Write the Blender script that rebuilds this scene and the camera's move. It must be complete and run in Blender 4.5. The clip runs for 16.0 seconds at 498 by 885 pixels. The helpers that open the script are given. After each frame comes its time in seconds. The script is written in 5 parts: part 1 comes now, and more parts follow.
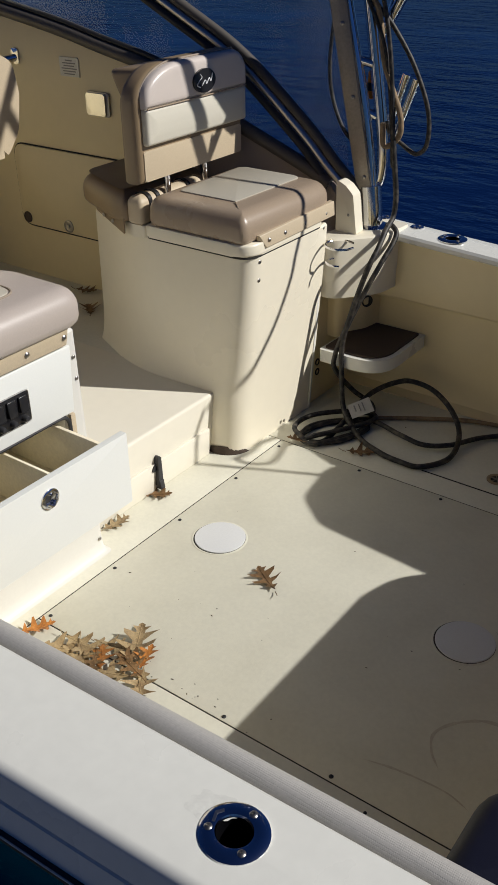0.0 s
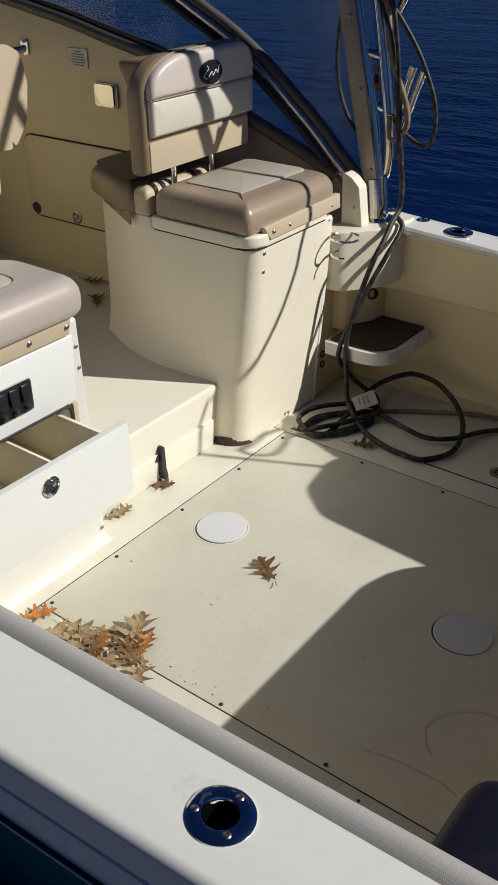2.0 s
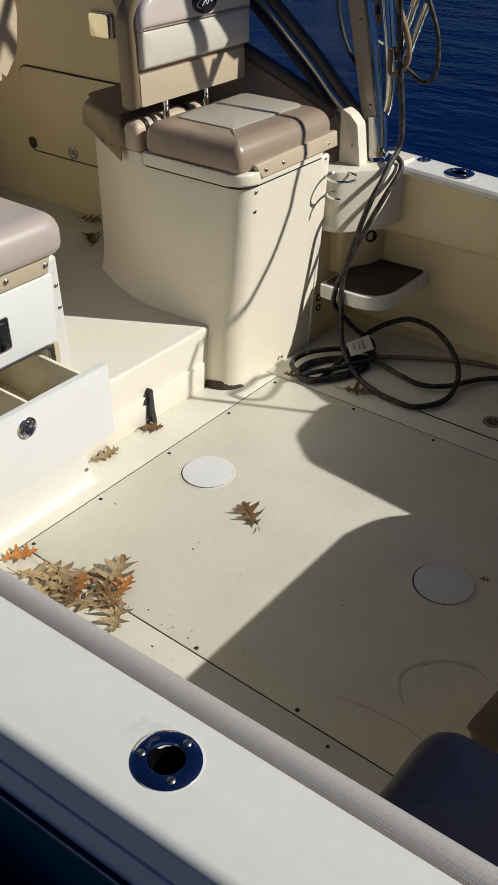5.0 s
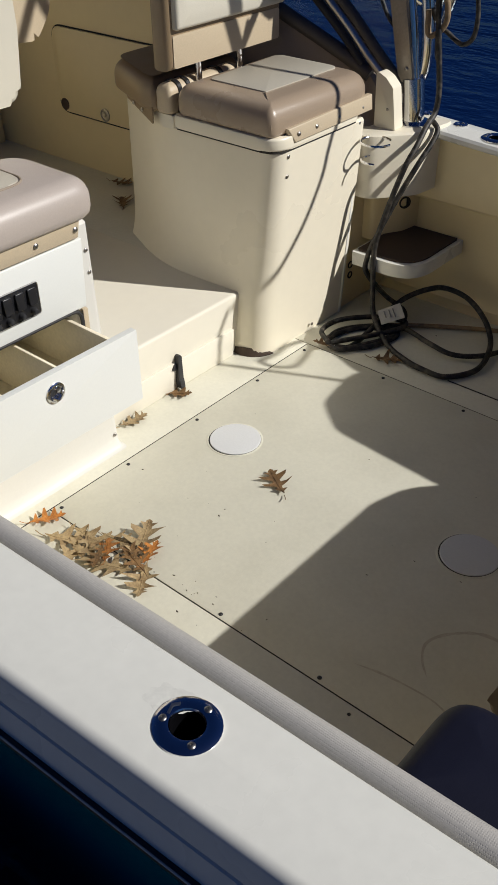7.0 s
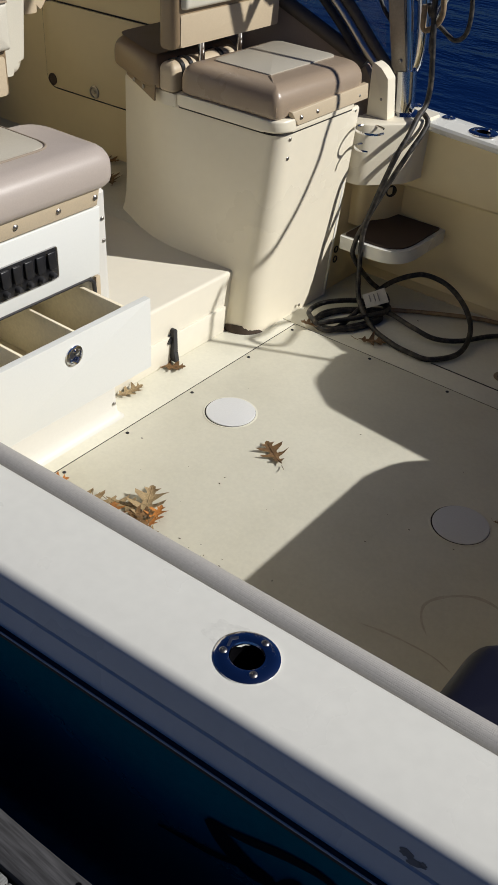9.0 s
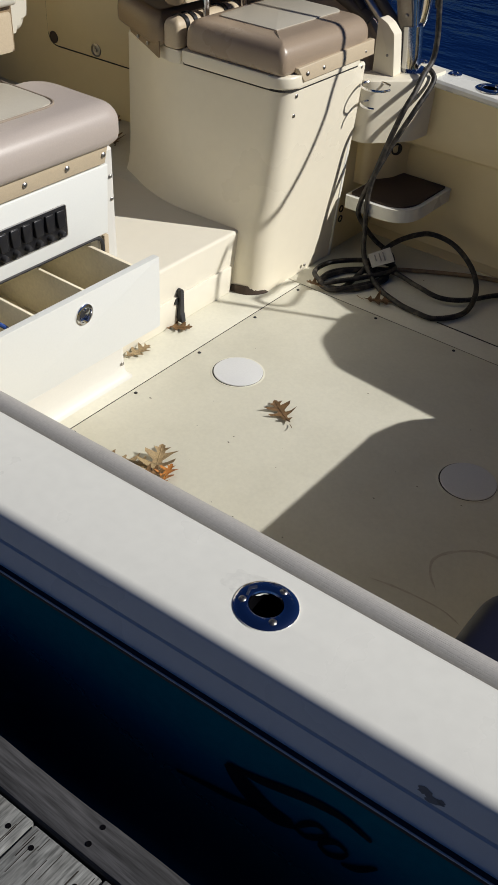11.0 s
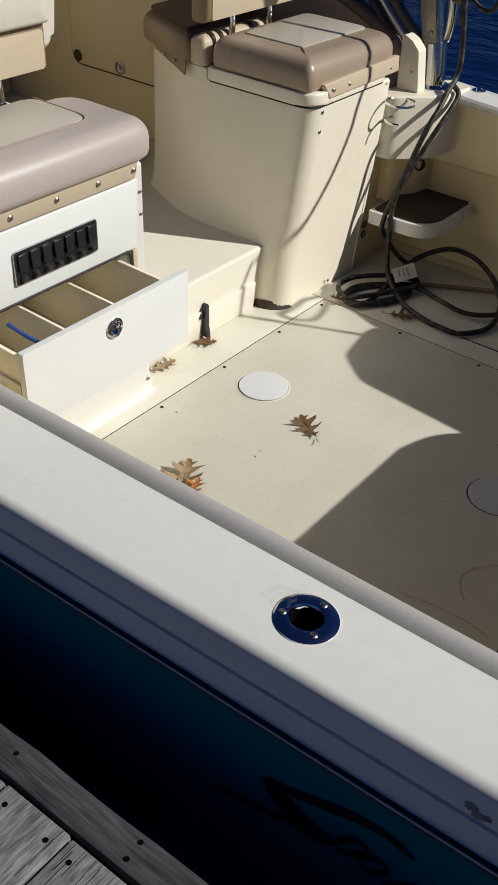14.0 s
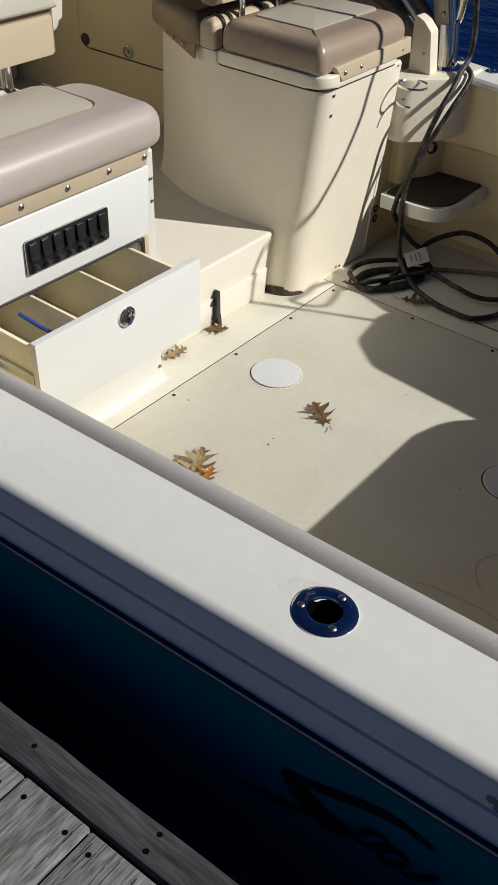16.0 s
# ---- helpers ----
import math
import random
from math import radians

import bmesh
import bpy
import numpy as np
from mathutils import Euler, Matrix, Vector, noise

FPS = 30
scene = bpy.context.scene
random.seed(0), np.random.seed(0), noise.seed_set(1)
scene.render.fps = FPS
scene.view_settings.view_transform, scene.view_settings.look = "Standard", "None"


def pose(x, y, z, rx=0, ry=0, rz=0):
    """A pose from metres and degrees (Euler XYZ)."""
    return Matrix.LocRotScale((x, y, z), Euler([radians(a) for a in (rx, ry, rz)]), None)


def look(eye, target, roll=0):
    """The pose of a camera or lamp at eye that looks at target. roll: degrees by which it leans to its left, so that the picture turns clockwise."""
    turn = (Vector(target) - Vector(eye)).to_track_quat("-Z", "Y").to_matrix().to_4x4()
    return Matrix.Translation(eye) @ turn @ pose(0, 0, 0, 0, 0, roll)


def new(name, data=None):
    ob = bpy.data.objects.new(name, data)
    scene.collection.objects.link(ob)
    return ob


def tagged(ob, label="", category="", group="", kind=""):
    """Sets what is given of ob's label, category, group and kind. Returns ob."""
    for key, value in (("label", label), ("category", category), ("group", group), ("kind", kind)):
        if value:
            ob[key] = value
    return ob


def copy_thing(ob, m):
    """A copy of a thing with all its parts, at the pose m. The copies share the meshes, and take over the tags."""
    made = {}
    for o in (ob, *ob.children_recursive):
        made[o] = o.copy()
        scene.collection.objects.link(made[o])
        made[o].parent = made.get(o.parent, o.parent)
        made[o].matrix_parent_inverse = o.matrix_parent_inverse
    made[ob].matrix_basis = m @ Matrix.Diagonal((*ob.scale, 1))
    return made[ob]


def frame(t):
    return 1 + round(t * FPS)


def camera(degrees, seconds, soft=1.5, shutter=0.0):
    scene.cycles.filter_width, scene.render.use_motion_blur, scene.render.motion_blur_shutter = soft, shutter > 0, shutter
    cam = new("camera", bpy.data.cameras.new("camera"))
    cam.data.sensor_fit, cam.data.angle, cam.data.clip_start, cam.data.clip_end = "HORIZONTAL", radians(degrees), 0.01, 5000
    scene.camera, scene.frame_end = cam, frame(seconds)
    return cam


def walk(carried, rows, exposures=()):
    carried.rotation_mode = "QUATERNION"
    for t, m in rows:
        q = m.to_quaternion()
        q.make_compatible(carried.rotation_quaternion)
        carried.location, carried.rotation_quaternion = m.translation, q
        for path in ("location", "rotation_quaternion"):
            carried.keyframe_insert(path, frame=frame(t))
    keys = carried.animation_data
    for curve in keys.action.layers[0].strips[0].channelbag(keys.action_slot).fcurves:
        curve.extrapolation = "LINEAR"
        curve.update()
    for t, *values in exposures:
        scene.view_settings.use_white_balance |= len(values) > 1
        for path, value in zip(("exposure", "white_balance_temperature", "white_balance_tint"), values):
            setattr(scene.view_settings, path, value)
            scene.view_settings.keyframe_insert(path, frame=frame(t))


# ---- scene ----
cam = camera(30.1, 16.0, soft=1.25)
PATH = [
    (0, (1.577, -1.458, 1.66), (0.548, -0.078, 0.642), -1.0),
    (0.5, (1.577, -1.467, 1.651), (0.535, -0.1, 0.629), -0.2),
    (1, (1.591, -1.463, 1.657), (0.533, -0.11, 0.633), -0.7),
    (1.5, (1.596, -1.457, 1.66), (0.534, -0.106, 0.638), -0.7),
    (2, (1.611, -1.452, 1.66), (0.564, -0.094, 0.63), -0.9),
    (2.5, (1.62, -1.447, 1.656), (0.571, -0.092, 0.625), -1.3),
    (3, (1.614, -1.449, 1.653), (0.558, -0.105, 0.614), -0.3),
    (3.5, (1.629, -1.449, 1.658), (0.567, -0.121, 0.607), -0.6),
    (4, (1.638, -1.425, 1.655), (0.597, -0.102, 0.576), -0.1),
    (4.2, (1.653, -1.413, 1.644), (0.611, -0.099, 0.554), -0.1),
    (6.5, (1.666, -1.347, 1.64), (0.633, -0.111, 0.455), -1.7),
    (7, (1.664, -1.366, 1.645), (0.605, -0.157, 0.454), -1.0),
    (7.5, (1.66, -1.403, 1.653), (0.613, -0.19, 0.456), 0.1),
    (8, (1.619, -1.505, 1.659), (0.587, -0.25, 0.492), -0.1),
    (8.5, (1.606, -1.559, 1.648), (0.666, -0.245, 0.469), 0.5),
    (9, (1.587, -1.565, 1.636), (0.644, -0.27, 0.439), 3.6),
    (9.5, (1.575, -1.58, 1.627), (0.646, -0.324, 0.378), 3.6),
    (9.7, (1.584, -1.584, 1.627), (0.672, -0.326, 0.368), 3.5),
    (12, (1.577, -1.617, 1.627), (0.664, -0.335, 0.393), 3.6),
    (12.5, (1.585, -1.627, 1.635), (0.656, -0.32, 0.44), 3.3),
    (13, (1.583, -1.637, 1.63), (0.639, -0.335, 0.441), 3.4),
    (13.5, (1.571, -1.634, 1.626), (0.623, -0.347, 0.424), 3.0),
    (14, (1.547, -1.631, 1.618), (0.603, -0.365, 0.391), 3.0),
    (14.5, (1.529, -1.628, 1.616), (0.591, -0.378, 0.367), 3.3),
    (15, (1.514, -1.622, 1.61), (0.582, -0.391, 0.339), 3.3),
    (15.5, (1.518, -1.617, 1.615), (0.587, -0.385, 0.343), 3.2),
    (16, (1.526, -1.626, 1.621), (0.583, -0.388, 0.365), 2.3),
]
walk(cam, [(t, look(eye, target, roll)) for t, eye, target, roll in PATH])

# ---- world, sun, exposure ----
SUN = Vector((0.72, 0.36, 0.59)).normalized()
world = bpy.data.worlds.new("sky")
world.use_nodes = True
scene.world = world
nt = world.node_tree
sky = nt.nodes.new("ShaderNodeTexSky")
sky.sky_type = "NISHITA"
sky.sun_disc = False
sky.air_density, sky.dust_density, sky.ozone_density = 1.0, 0.2, 2.5
sky.sun_elevation = math.asin(SUN.z)
sky.sun_rotation = math.atan2(SUN.x, SUN.y)
tint = nt.nodes.new("ShaderNodeMixRGB")
tint.blend_type = "MULTIPLY"
tint.inputs[0].default_value = 1.0
tint.inputs[2].default_value = (0.35, 0.71, 1.60, 1)
nt.links.new(sky.outputs[0], tint.inputs[1])
nt.links.new(tint.outputs[0], nt.nodes["Background"].inputs[0])
nt.nodes["Background"].inputs[1].default_value = 0.0142
sun = new("sun", bpy.data.lights.new("sun", "SUN"))
sun.data.energy = 4.4
sun.data.angle = radians(0.6)
sun.data.color = (1.0, 0.975, 0.93)
sun.matrix_world = look(SUN * 30, (0, 0, 0))
scene.view_settings.exposure = 0.0


# ---- materials ----
def material(name, color, rough=0.4, metal=0.0, spot=None, spot_scale=6.0, spot_amount=0.12, grain=120.0,
             grain_amount=0.05, bump=0.05, bump_scale=200.0, coat=0.0, rough_var=0.1, stretch=(1, 1, 1)):
    """A surface with stains at one scale, grain at another, and fine relief."""
    m = bpy.data.materials.new(name)
    m.use_nodes = True
    n, l = m.node_tree.nodes, m.node_tree.links
    b = n["Principled BSDF"]
    b.inputs["Metallic"].default_value = metal
    b.inputs["Coat Weight"].default_value = coat
    b.inputs["Coat Roughness"].default_value = 0.12
    tc = n.new("ShaderNodeTexCoord")
    mp = n.new("ShaderNodeMapping")
    mp.inputs["Scale"].default_value = stretch
    l.new(tc.outputs["Object"], mp.inputs["Vector"])

    def noise_node(scale, detail):
        x = n.new("ShaderNodeTexNoise")
        x.inputs["Scale"].default_value = scale
        x.inputs["Detail"].default_value = detail
        l.new(mp.outputs[0], x.inputs["Vector"])
        return x

    big, small, fine = noise_node(spot_scale, 5), noise_node(grain, 3), noise_node(bump_scale, 2)
    spot = spot or tuple(c * 0.75 for c in color)
    ramp = n.new("ShaderNodeMapRange")
    ramp.inputs["From Min"].default_value, ramp.inputs["From Max"].default_value = 0.45, 0.75
    ramp.inputs["To Max"].default_value = spot_amount
    l.new(big.outputs[0], ramp.inputs["Value"])
    mix = n.new("ShaderNodeMixRGB")
    mix.inputs[1].default_value, mix.inputs[2].default_value = (*color, 1), (*spot, 1)
    l.new(ramp.outputs[0], mix.inputs[0])
    mul = n.new("ShaderNodeMixRGB")
    mul.blend_type = "MULTIPLY"
    gr = n.new("ShaderNodeMapRange")
    gr.inputs["From Min"].default_value, gr.inputs["From Max"].default_value = 0.3, 0.7
    gr.inputs["To Min"].default_value, gr.inputs["To Max"].default_value = 1 - 2 * grain_amount, 1.0
    l.new(small.outputs[0], gr.inputs["Value"])
    mul.inputs[0].default_value = 1.0
    l.new(mix.outputs[0], mul.inputs[1])
    l.new(gr.outputs[0], mul.inputs[2])
    l.new(mul.outputs[0], b.inputs["Base Color"])
    rr = n.new("ShaderNodeMapRange")
    rr.inputs["To Min"].default_value, rr.inputs["To Max"].default_value = max(0.02, rough - rough_var), min(1, rough + rough_var)
    l.new(big.outputs[0], rr.inputs["Value"])
    l.new(rr.outputs[0], b.inputs["Roughness"])
    if bump:
        bp = n.new("ShaderNodeBump")
        bp.inputs["Strength"].default_value, bp.inputs["Distance"].default_value = bump, 0.002
        l.new(fine.outputs[0], bp.inputs["Height"])
        l.new(bp.outputs[0], b.inputs["Normal"])
    return m


GEL = material("pale cream gelcoat", (0.835, 0.773, 0.622), 0.3, spot=(0.76, 0.67, 0.50), spot_scale=3, spot_amount=0.12, grain=25, grain_amount=0.012, bump=0.03)
STEP = material("off-white gelcoat", (0.745, 0.705, 0.60), 0.32, spot=(0.7, 0.63, 0.5), spot_scale=3, spot_amount=0.15, grain=25, grain_amount=0.012, bump=0.03)
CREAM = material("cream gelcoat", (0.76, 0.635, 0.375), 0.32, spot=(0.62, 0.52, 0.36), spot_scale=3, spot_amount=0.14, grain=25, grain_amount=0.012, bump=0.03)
FLOOR = material("cream nonskid deck", (0.712, 0.692, 0.580), 0.44, spot=(0.51, 0.488, 0.392), spot_scale=5, spot_amount=0.3, grain=90,
                 grain_amount=0.03, bump=0.12, bump_scale=450)
WHITE = material("white gelcoat", (0.76, 0.755, 0.695), 0.28, spot=(0.66, 0.65, 0.6), spot_amount=0.15, grain=40, grain_amount=0.02, bump=0.02)
PANEL = material("white sheet plastic", (0.73, 0.74, 0.705), 0.42, spot=(0.74, 0.73, 0.66), grain=200, grain_amount=0.01, bump=0.008)
CABINET = material("white cabinet gelcoat", (0.665, 0.65, 0.60), 0.5, spot=(0.62, 0.60, 0.54), spot_amount=0.2, grain=120, grain_amount=0.012, bump=0.01)
BOX = material("drawer lining", (0.91, 0.83, 0.63), 0.45, spot=(0.74, 0.63, 0.43), spot_scale=12, spot_amount=0.25, grain=120)
TAUPE = material("taupe vinyl", (0.35, 0.27, 0.195), 0.29, spot=(0.30, 0.23, 0.17), grain=300, grain_amount=0.05, bump=0.15, bump_scale=700)
TAN = material("tan vinyl", (0.56, 0.46, 0.32), 0.45, spot=(0.40, 0.31, 0.2), grain=300, bump=0.12, bump_scale=700)
IVORY = material("ivory vinyl", (0.62, 0.585, 0.49), 0.42, spot=(0.58, 0.52, 0.4), grain=300, grain_amount=0.03, bump=0.12, bump_scale=700)
INSET = material("beige inset vinyl", (0.47, 0.435, 0.36), 0.42, spot=(0.40, 0.36, 0.29), grain=300, grain_amount=0.03, bump=0.12, bump_scale=700)
LILAC = material("pale taupe vinyl", (0.45, 0.39, 0.345), 0.36, grain=300, grain_amount=0.03, bump=0.12, bump_scale=700)
GREY_VINYL = material("grey bolster vinyl", (0.46, 0.44, 0.41), 0.55, spot=(0.37, 0.35, 0.32), grain=220, grain_amount=0.06, bump=0.0)
CHROME = material("stainless steel", (0.75, 0.75, 0.76), 0.12, 1.0, grain=80, grain_amount=0.03, bump=0.0, rough_var=0.06)
ALU = material("brushed aluminium", (0.62, 0.60, 0.56), 0.32, 1.0, grain=90, grain_amount=0.06, bump=0.05, stretch=(1, 1, 0.1))
BLACK = material("black plastic", (0.015, 0.015, 0.017), 0.3, grain=200, bump=0.1)
BORE = material("unlit black bore", (0.004, 0.004, 0.005), 0.7, grain=80)
RUBBER = material("black rubber", (0.022, 0.022, 0.024), 0.6, spot=(0.06, 0.06, 0.06), grain=200, bump=0.15)
GASKET = material("dark joint", (0.03, 0.026, 0.02), 0.8, grain=80)
CORD = material("weathered black cable", (0.010, 0.009, 0.009), 0.55, spot=(0.22, 0.185, 0.14), spot_scale=48, spot_amount=0.5, grain=260, grain_amount=0.2, bump=0.4, bump_scale=300)
ROPE_TAN = material("dirty tan rope", (0.30, 0.21, 0.12), 0.8, spot=(0.08, 0.06, 0.04), spot_scale=40, spot_amount=0.7, grain=300, bump=0.6, bump_scale=300)
HULL = material("dark green gelcoat", (0.004, 0.175, 0.235), 0.12, spot=(0.012, 0.05, 0.06), spot_scale=3, grain=50, bump=0.0, coat=0.6, rough_var=0.05)
NAVY = material("dark navy vinyl", (0.009, 0.010, 0.022), 0.52, grain=300, bump=0.12, bump_scale=700)
DOCK = material("weathered grey wood", (0.255, 0.26, 0.252), 0.85, spot=(0.12, 0.115, 0.105), spot_scale=30, spot_amount=0.8, grain=230, grain_amount=0.35, bump=0.4, bump_scale=260, stretch=(1, 0.12, 1))
DOCK_X = material("weathered dark wood beam", (0.080, 0.079, 0.084), 0.85, spot=(0.03, 0.03, 0.032), spot_scale=34, spot_amount=1.0, grain=210, grain_amount=0.35, bump=0.5, bump_scale=220, stretch=(0.07, 1, 1))
PAD = material("brown foam tread", (0.075, 0.05, 0.035), 0.8, grain=400, grain_amount=0.15, bump=0.4, bump_scale=500)
PLATE = material("white deck plate plastic", (0.70, 0.71, 0.715), 0.22, grain=200, grain_amount=0.02, bump=0.1, bump_scale=500)
STAIN = material("dried water stain", (0.725, 0.72, 0.665), 0.3, spot=(0.70, 0.695, 0.635), spot_scale=40, spot_amount=0.5)
PALE = material("pale mauve vinyl", (0.60, 0.53, 0.48), 0.34, grain=300, grain_amount=0.03, bump=0.12, bump_scale=700)
BROWN = material("brown vinyl", (0.27, 0.195, 0.115), 0.42, spot=(0.2, 0.14, 0.08), grain=300, bump=0.12, bump_scale=700)
UMBER = material("dark brown piping and wall shade", (0.32, 0.26, 0.20), 0.7, spot=(0.1, 0.075, 0.05), grain=300, bump=0.2, bump_scale=500)
BAR = material("dull taupe metal", (0.30, 0.265, 0.225), 0.42, 0.5, grain=120, grain_amount=0.08, bump=0.05)
STEEL = material("dull steel screw", (0.38, 0.36, 0.33), 0.35, 1.0, grain=200, bump=0.0)
BORE.node_tree.nodes["Principled BSDF"].inputs["Specular IOR Level"].default_value = 0.0
NAVY.node_tree.nodes["Principled BSDF"].inputs["Specular IOR Level"].default_value = 0.22
DIRT = material("dried dirt", (0.55, 0.50, 0.40), 0.5, spot=(0.66, 0.615, 0.50), spot_scale=30, spot_amount=0.9)
FRAME = material("dull dark frame vinyl", (0.085, 0.075, 0.065), 0.5, spot=(0.05, 0.045, 0.04), grain=200, bump=0.1)
LABEL = material("printed label", (0.68, 0.66, 0.58), 0.4)
INK = material("grey ink", (0.25, 0.24, 0.22), 0.6)
BLUE = material("blue plastic", (0.02, 0.06, 0.25), 0.35)
ORANGE = material("orange plastic", (0.75, 0.25, 0.02), 0.4)
LEAF_BROWN = material("dry brown oak leaf", (0.27, 0.15, 0.06), 0.6, spot=(0.09, 0.05, 0.02), spot_scale=40, spot_amount=0.9, grain=200, grain_amount=0.2, bump=0.5)
LEAF_ORANGE = material("dry orange oak leaf", (0.56, 0.22, 0.045), 0.5, spot=(0.24, 0.08, 0.02), spot_scale=40, spot_amount=0.9, grain=200, grain_amount=0.18, bump=0.5)
LEAF_TAN = material("dry tan oak leaf", (0.50, 0.365, 0.19), 0.6, spot=(0.22, 0.13, 0.055), spot_scale=32, spot_amount=0.9, grain=200, grain_amount=0.18, bump=0.5)


def vary(m, low, high):
    """Gives each object of a material its own depth of colour."""
    n, l = m.node_tree.nodes, m.node_tree.links
    socket = n["Principled BSDF"].inputs["Base Color"]
    before = socket.links[0].from_socket
    info = n.new("ShaderNodeObjectInfo")
    r = n.new("ShaderNodeMapRange")
    r.inputs["To Min"].default_value, r.inputs["To Max"].default_value = low, high
    l.new(info.outputs["Random"], r.inputs["Value"])
    mul = n.new("ShaderNodeMixRGB")
    mul.blend_type = "MULTIPLY"
    mul.inputs[0].default_value = 1.0
    l.new(before, mul.inputs[1])
    l.new(r.outputs[0], mul.inputs[2])
    l.new(mul.outputs[0], socket)


for m in (LEAF_BROWN, LEAF_ORANGE, LEAF_TAN):
    vary(m, 0.65, 1.1)
vary(DOCK, 0.8, 1.1)


def dimple(m, scale):
    """Rows of small pressed dots over a vinyl."""
    n, l = m.node_tree.nodes, m.node_tree.links
    tc = n.new("ShaderNodeTexCoord")
    v = n.new("ShaderNodeTexVoronoi")
    v.inputs["Scale"].default_value = scale
    v.inputs["Randomness"].default_value = 0.15
    l.new(tc.outputs["Object"], v.inputs["Vector"])
    r = n.new("ShaderNodeMapRange")
    r.inputs["From Min"].default_value, r.inputs["From Max"].default_value = 0.08, 0.42
    l.new(v.outputs["Distance"], r.inputs["Value"])
    bp = n.new("ShaderNodeBump")
    bp.inputs["Strength"].default_value, bp.inputs["Distance"].default_value = 0.22, 0.0014
    l.new(r.outputs[0], bp.inputs["Height"])
    l.new(bp.outputs[0], n["Principled BSDF"].inputs["Normal"])


dimple(GREY_VINYL, 300)


def water_material():
    m = bpy.data.materials.new("dark blue sea water")
    m.use_nodes = True
    n, l = m.node_tree.nodes, m.node_tree.links
    b = n["Principled BSDF"]
    b.inputs["Base Color"].default_value = (0.0007, 0.007, 0.042, 1)
    b.inputs["Roughness"].default_value = 0.08
    b.inputs["IOR"].default_value = 1.33
    b.inputs["Specular IOR Level"].default_value = 1.0
    b.inputs["Specular Tint"].default_value = (0.55, 0.88, 1.0, 1)
    tc = n.new("ShaderNodeTexCoord")
    last = None
    calm = n.new("ShaderNodeTexNoise")
    calm.inputs["Scale"].default_value = 0.35
    calm.inputs["Detail"].default_value = 2
    l.new(tc.outputs["Object"], calm.inputs["Vector"])
    gust = n.new("ShaderNodeMapRange")
    gust.inputs["From Min"].default_value, gust.inputs["From Max"].default_value = 0.35, 0.65
    gust.inputs["To Min"].default_value, gust.inputs["To Max"].default_value = 0.12, 1.0
    l.new(calm.outputs[0], gust.inputs["Value"])
    for scale, dist, stretch, turn in ((0.9, 0.12, (1, 2.2, 1), 35), (3.6, 0.045, (1, 2.0, 1), 20), (12.0, 0.011, (1, 1.6, 1), 50)):
        mp = n.new("ShaderNodeMapping")
        mp.inputs["Scale"].default_value = stretch
        mp.inputs["Rotation"].default_value = (0, 0, radians(turn))
        l.new(tc.outputs["Object"], mp.inputs["Vector"])
        x = n.new("ShaderNodeTexNoise")
        x.inputs["Scale"].default_value = scale
        x.inputs["Detail"].default_value = 3
        l.new(mp.outputs[0], x.inputs["Vector"])
        bp = n.new("ShaderNodeBump")
        bp.inputs["Strength"].default_value, bp.inputs["Distance"].default_value = 1.0, dist
        l.new(x.outputs[0], bp.inputs["Height"])
        l.new(gust.outputs[0], bp.inputs["Strength"])
        if last:
            l.new(last.outputs[0], bp.inputs["Normal"])
        last = bp
    l.new(last.outputs[0], b.inputs["Normal"])
    return m


def glass_material(name, tint, glare):
    """Clear sheet with a faint, uneven diffuse film standing in for reflected haze."""
    m = bpy.data.materials.new(name)
    m.use_nodes = True
    n, l = m.node_tree.nodes, m.node_tree.links
    n.remove(n["Principled BSDF"])
    g, t, mix, fr = (n.new("ShaderNode" + k) for k in ("BsdfGlossy", "BsdfTransparent", "MixShader", "Fresnel"))
    g.inputs["Roughness"].default_value = 0.09
    t.inputs[0].default_value = (*tint, 1)
    fr.inputs[0].default_value = 1.33
    l.new(fr.outputs[0], mix.inputs[0])
    l.new(t.outputs[0], mix.inputs[1])
    l.new(g.outputs[0], mix.inputs[2])
    # Pale diffuse layer: the reflected haze is put into the material.
    film, haze, wipe, amount = (n.new("ShaderNode" + k) for k in ("BsdfDiffuse", "MixShader", "TexNoise", "MapRange"))
    film.inputs[0].default_value = (0.7, 0.72, 0.75, 1)
    wipe.inputs["Scale"].default_value = 2.5
    wipe.inputs["Detail"].default_value = 4
    amount.inputs["From Min"].default_value, amount.inputs["From Max"].default_value = 0.4, 0.7
    amount.inputs["To Min"].default_value, amount.inputs["To Max"].default_value = 0.01, glare
    l.new(wipe.outputs[0], amount.inputs["Value"])
    l.new(amount.outputs[0], haze.inputs[0])
    l.new(mix.outputs[0], haze.inputs[1])
    l.new(film.outputs[0], haze.inputs[2])
    l.new(haze.outputs[0], n["Material Output"].inputs["Surface"])
    return m


WATER = water_material()
GLASS = glass_material("windshield glass", (0.92, 0.95, 0.96), 0.16)
VINYL_CLEAR = glass_material("clear curtain vinyl", (0.90, 0.93, 0.95), 0.10)

# ---- mesh helpers ----
ORIGIN = {}


def thing(name, at, label, category, group="", kind=""):
    """An empty at the base of a thing, to which its parts belong."""
    ob = new(name)
    ob.empty_display_size = 0.05
    ob.location = at
    ORIGIN[ob] = Vector(at)
    return tagged(ob, label, category, group, kind)


def finish(name, bm, mat, angle=38):
    bmesh.ops.recalc_face_normals(bm, faces=bm.faces)
    me = bpy.data.meshes.new(name)
    bm.to_mesh(me)
    bm.free()
    me.polygons.foreach_set("use_smooth", [True] * len(me.polygons))
    me.set_sharp_from_angle(angle=radians(angle))
    me.materials.append(mat)
    return me


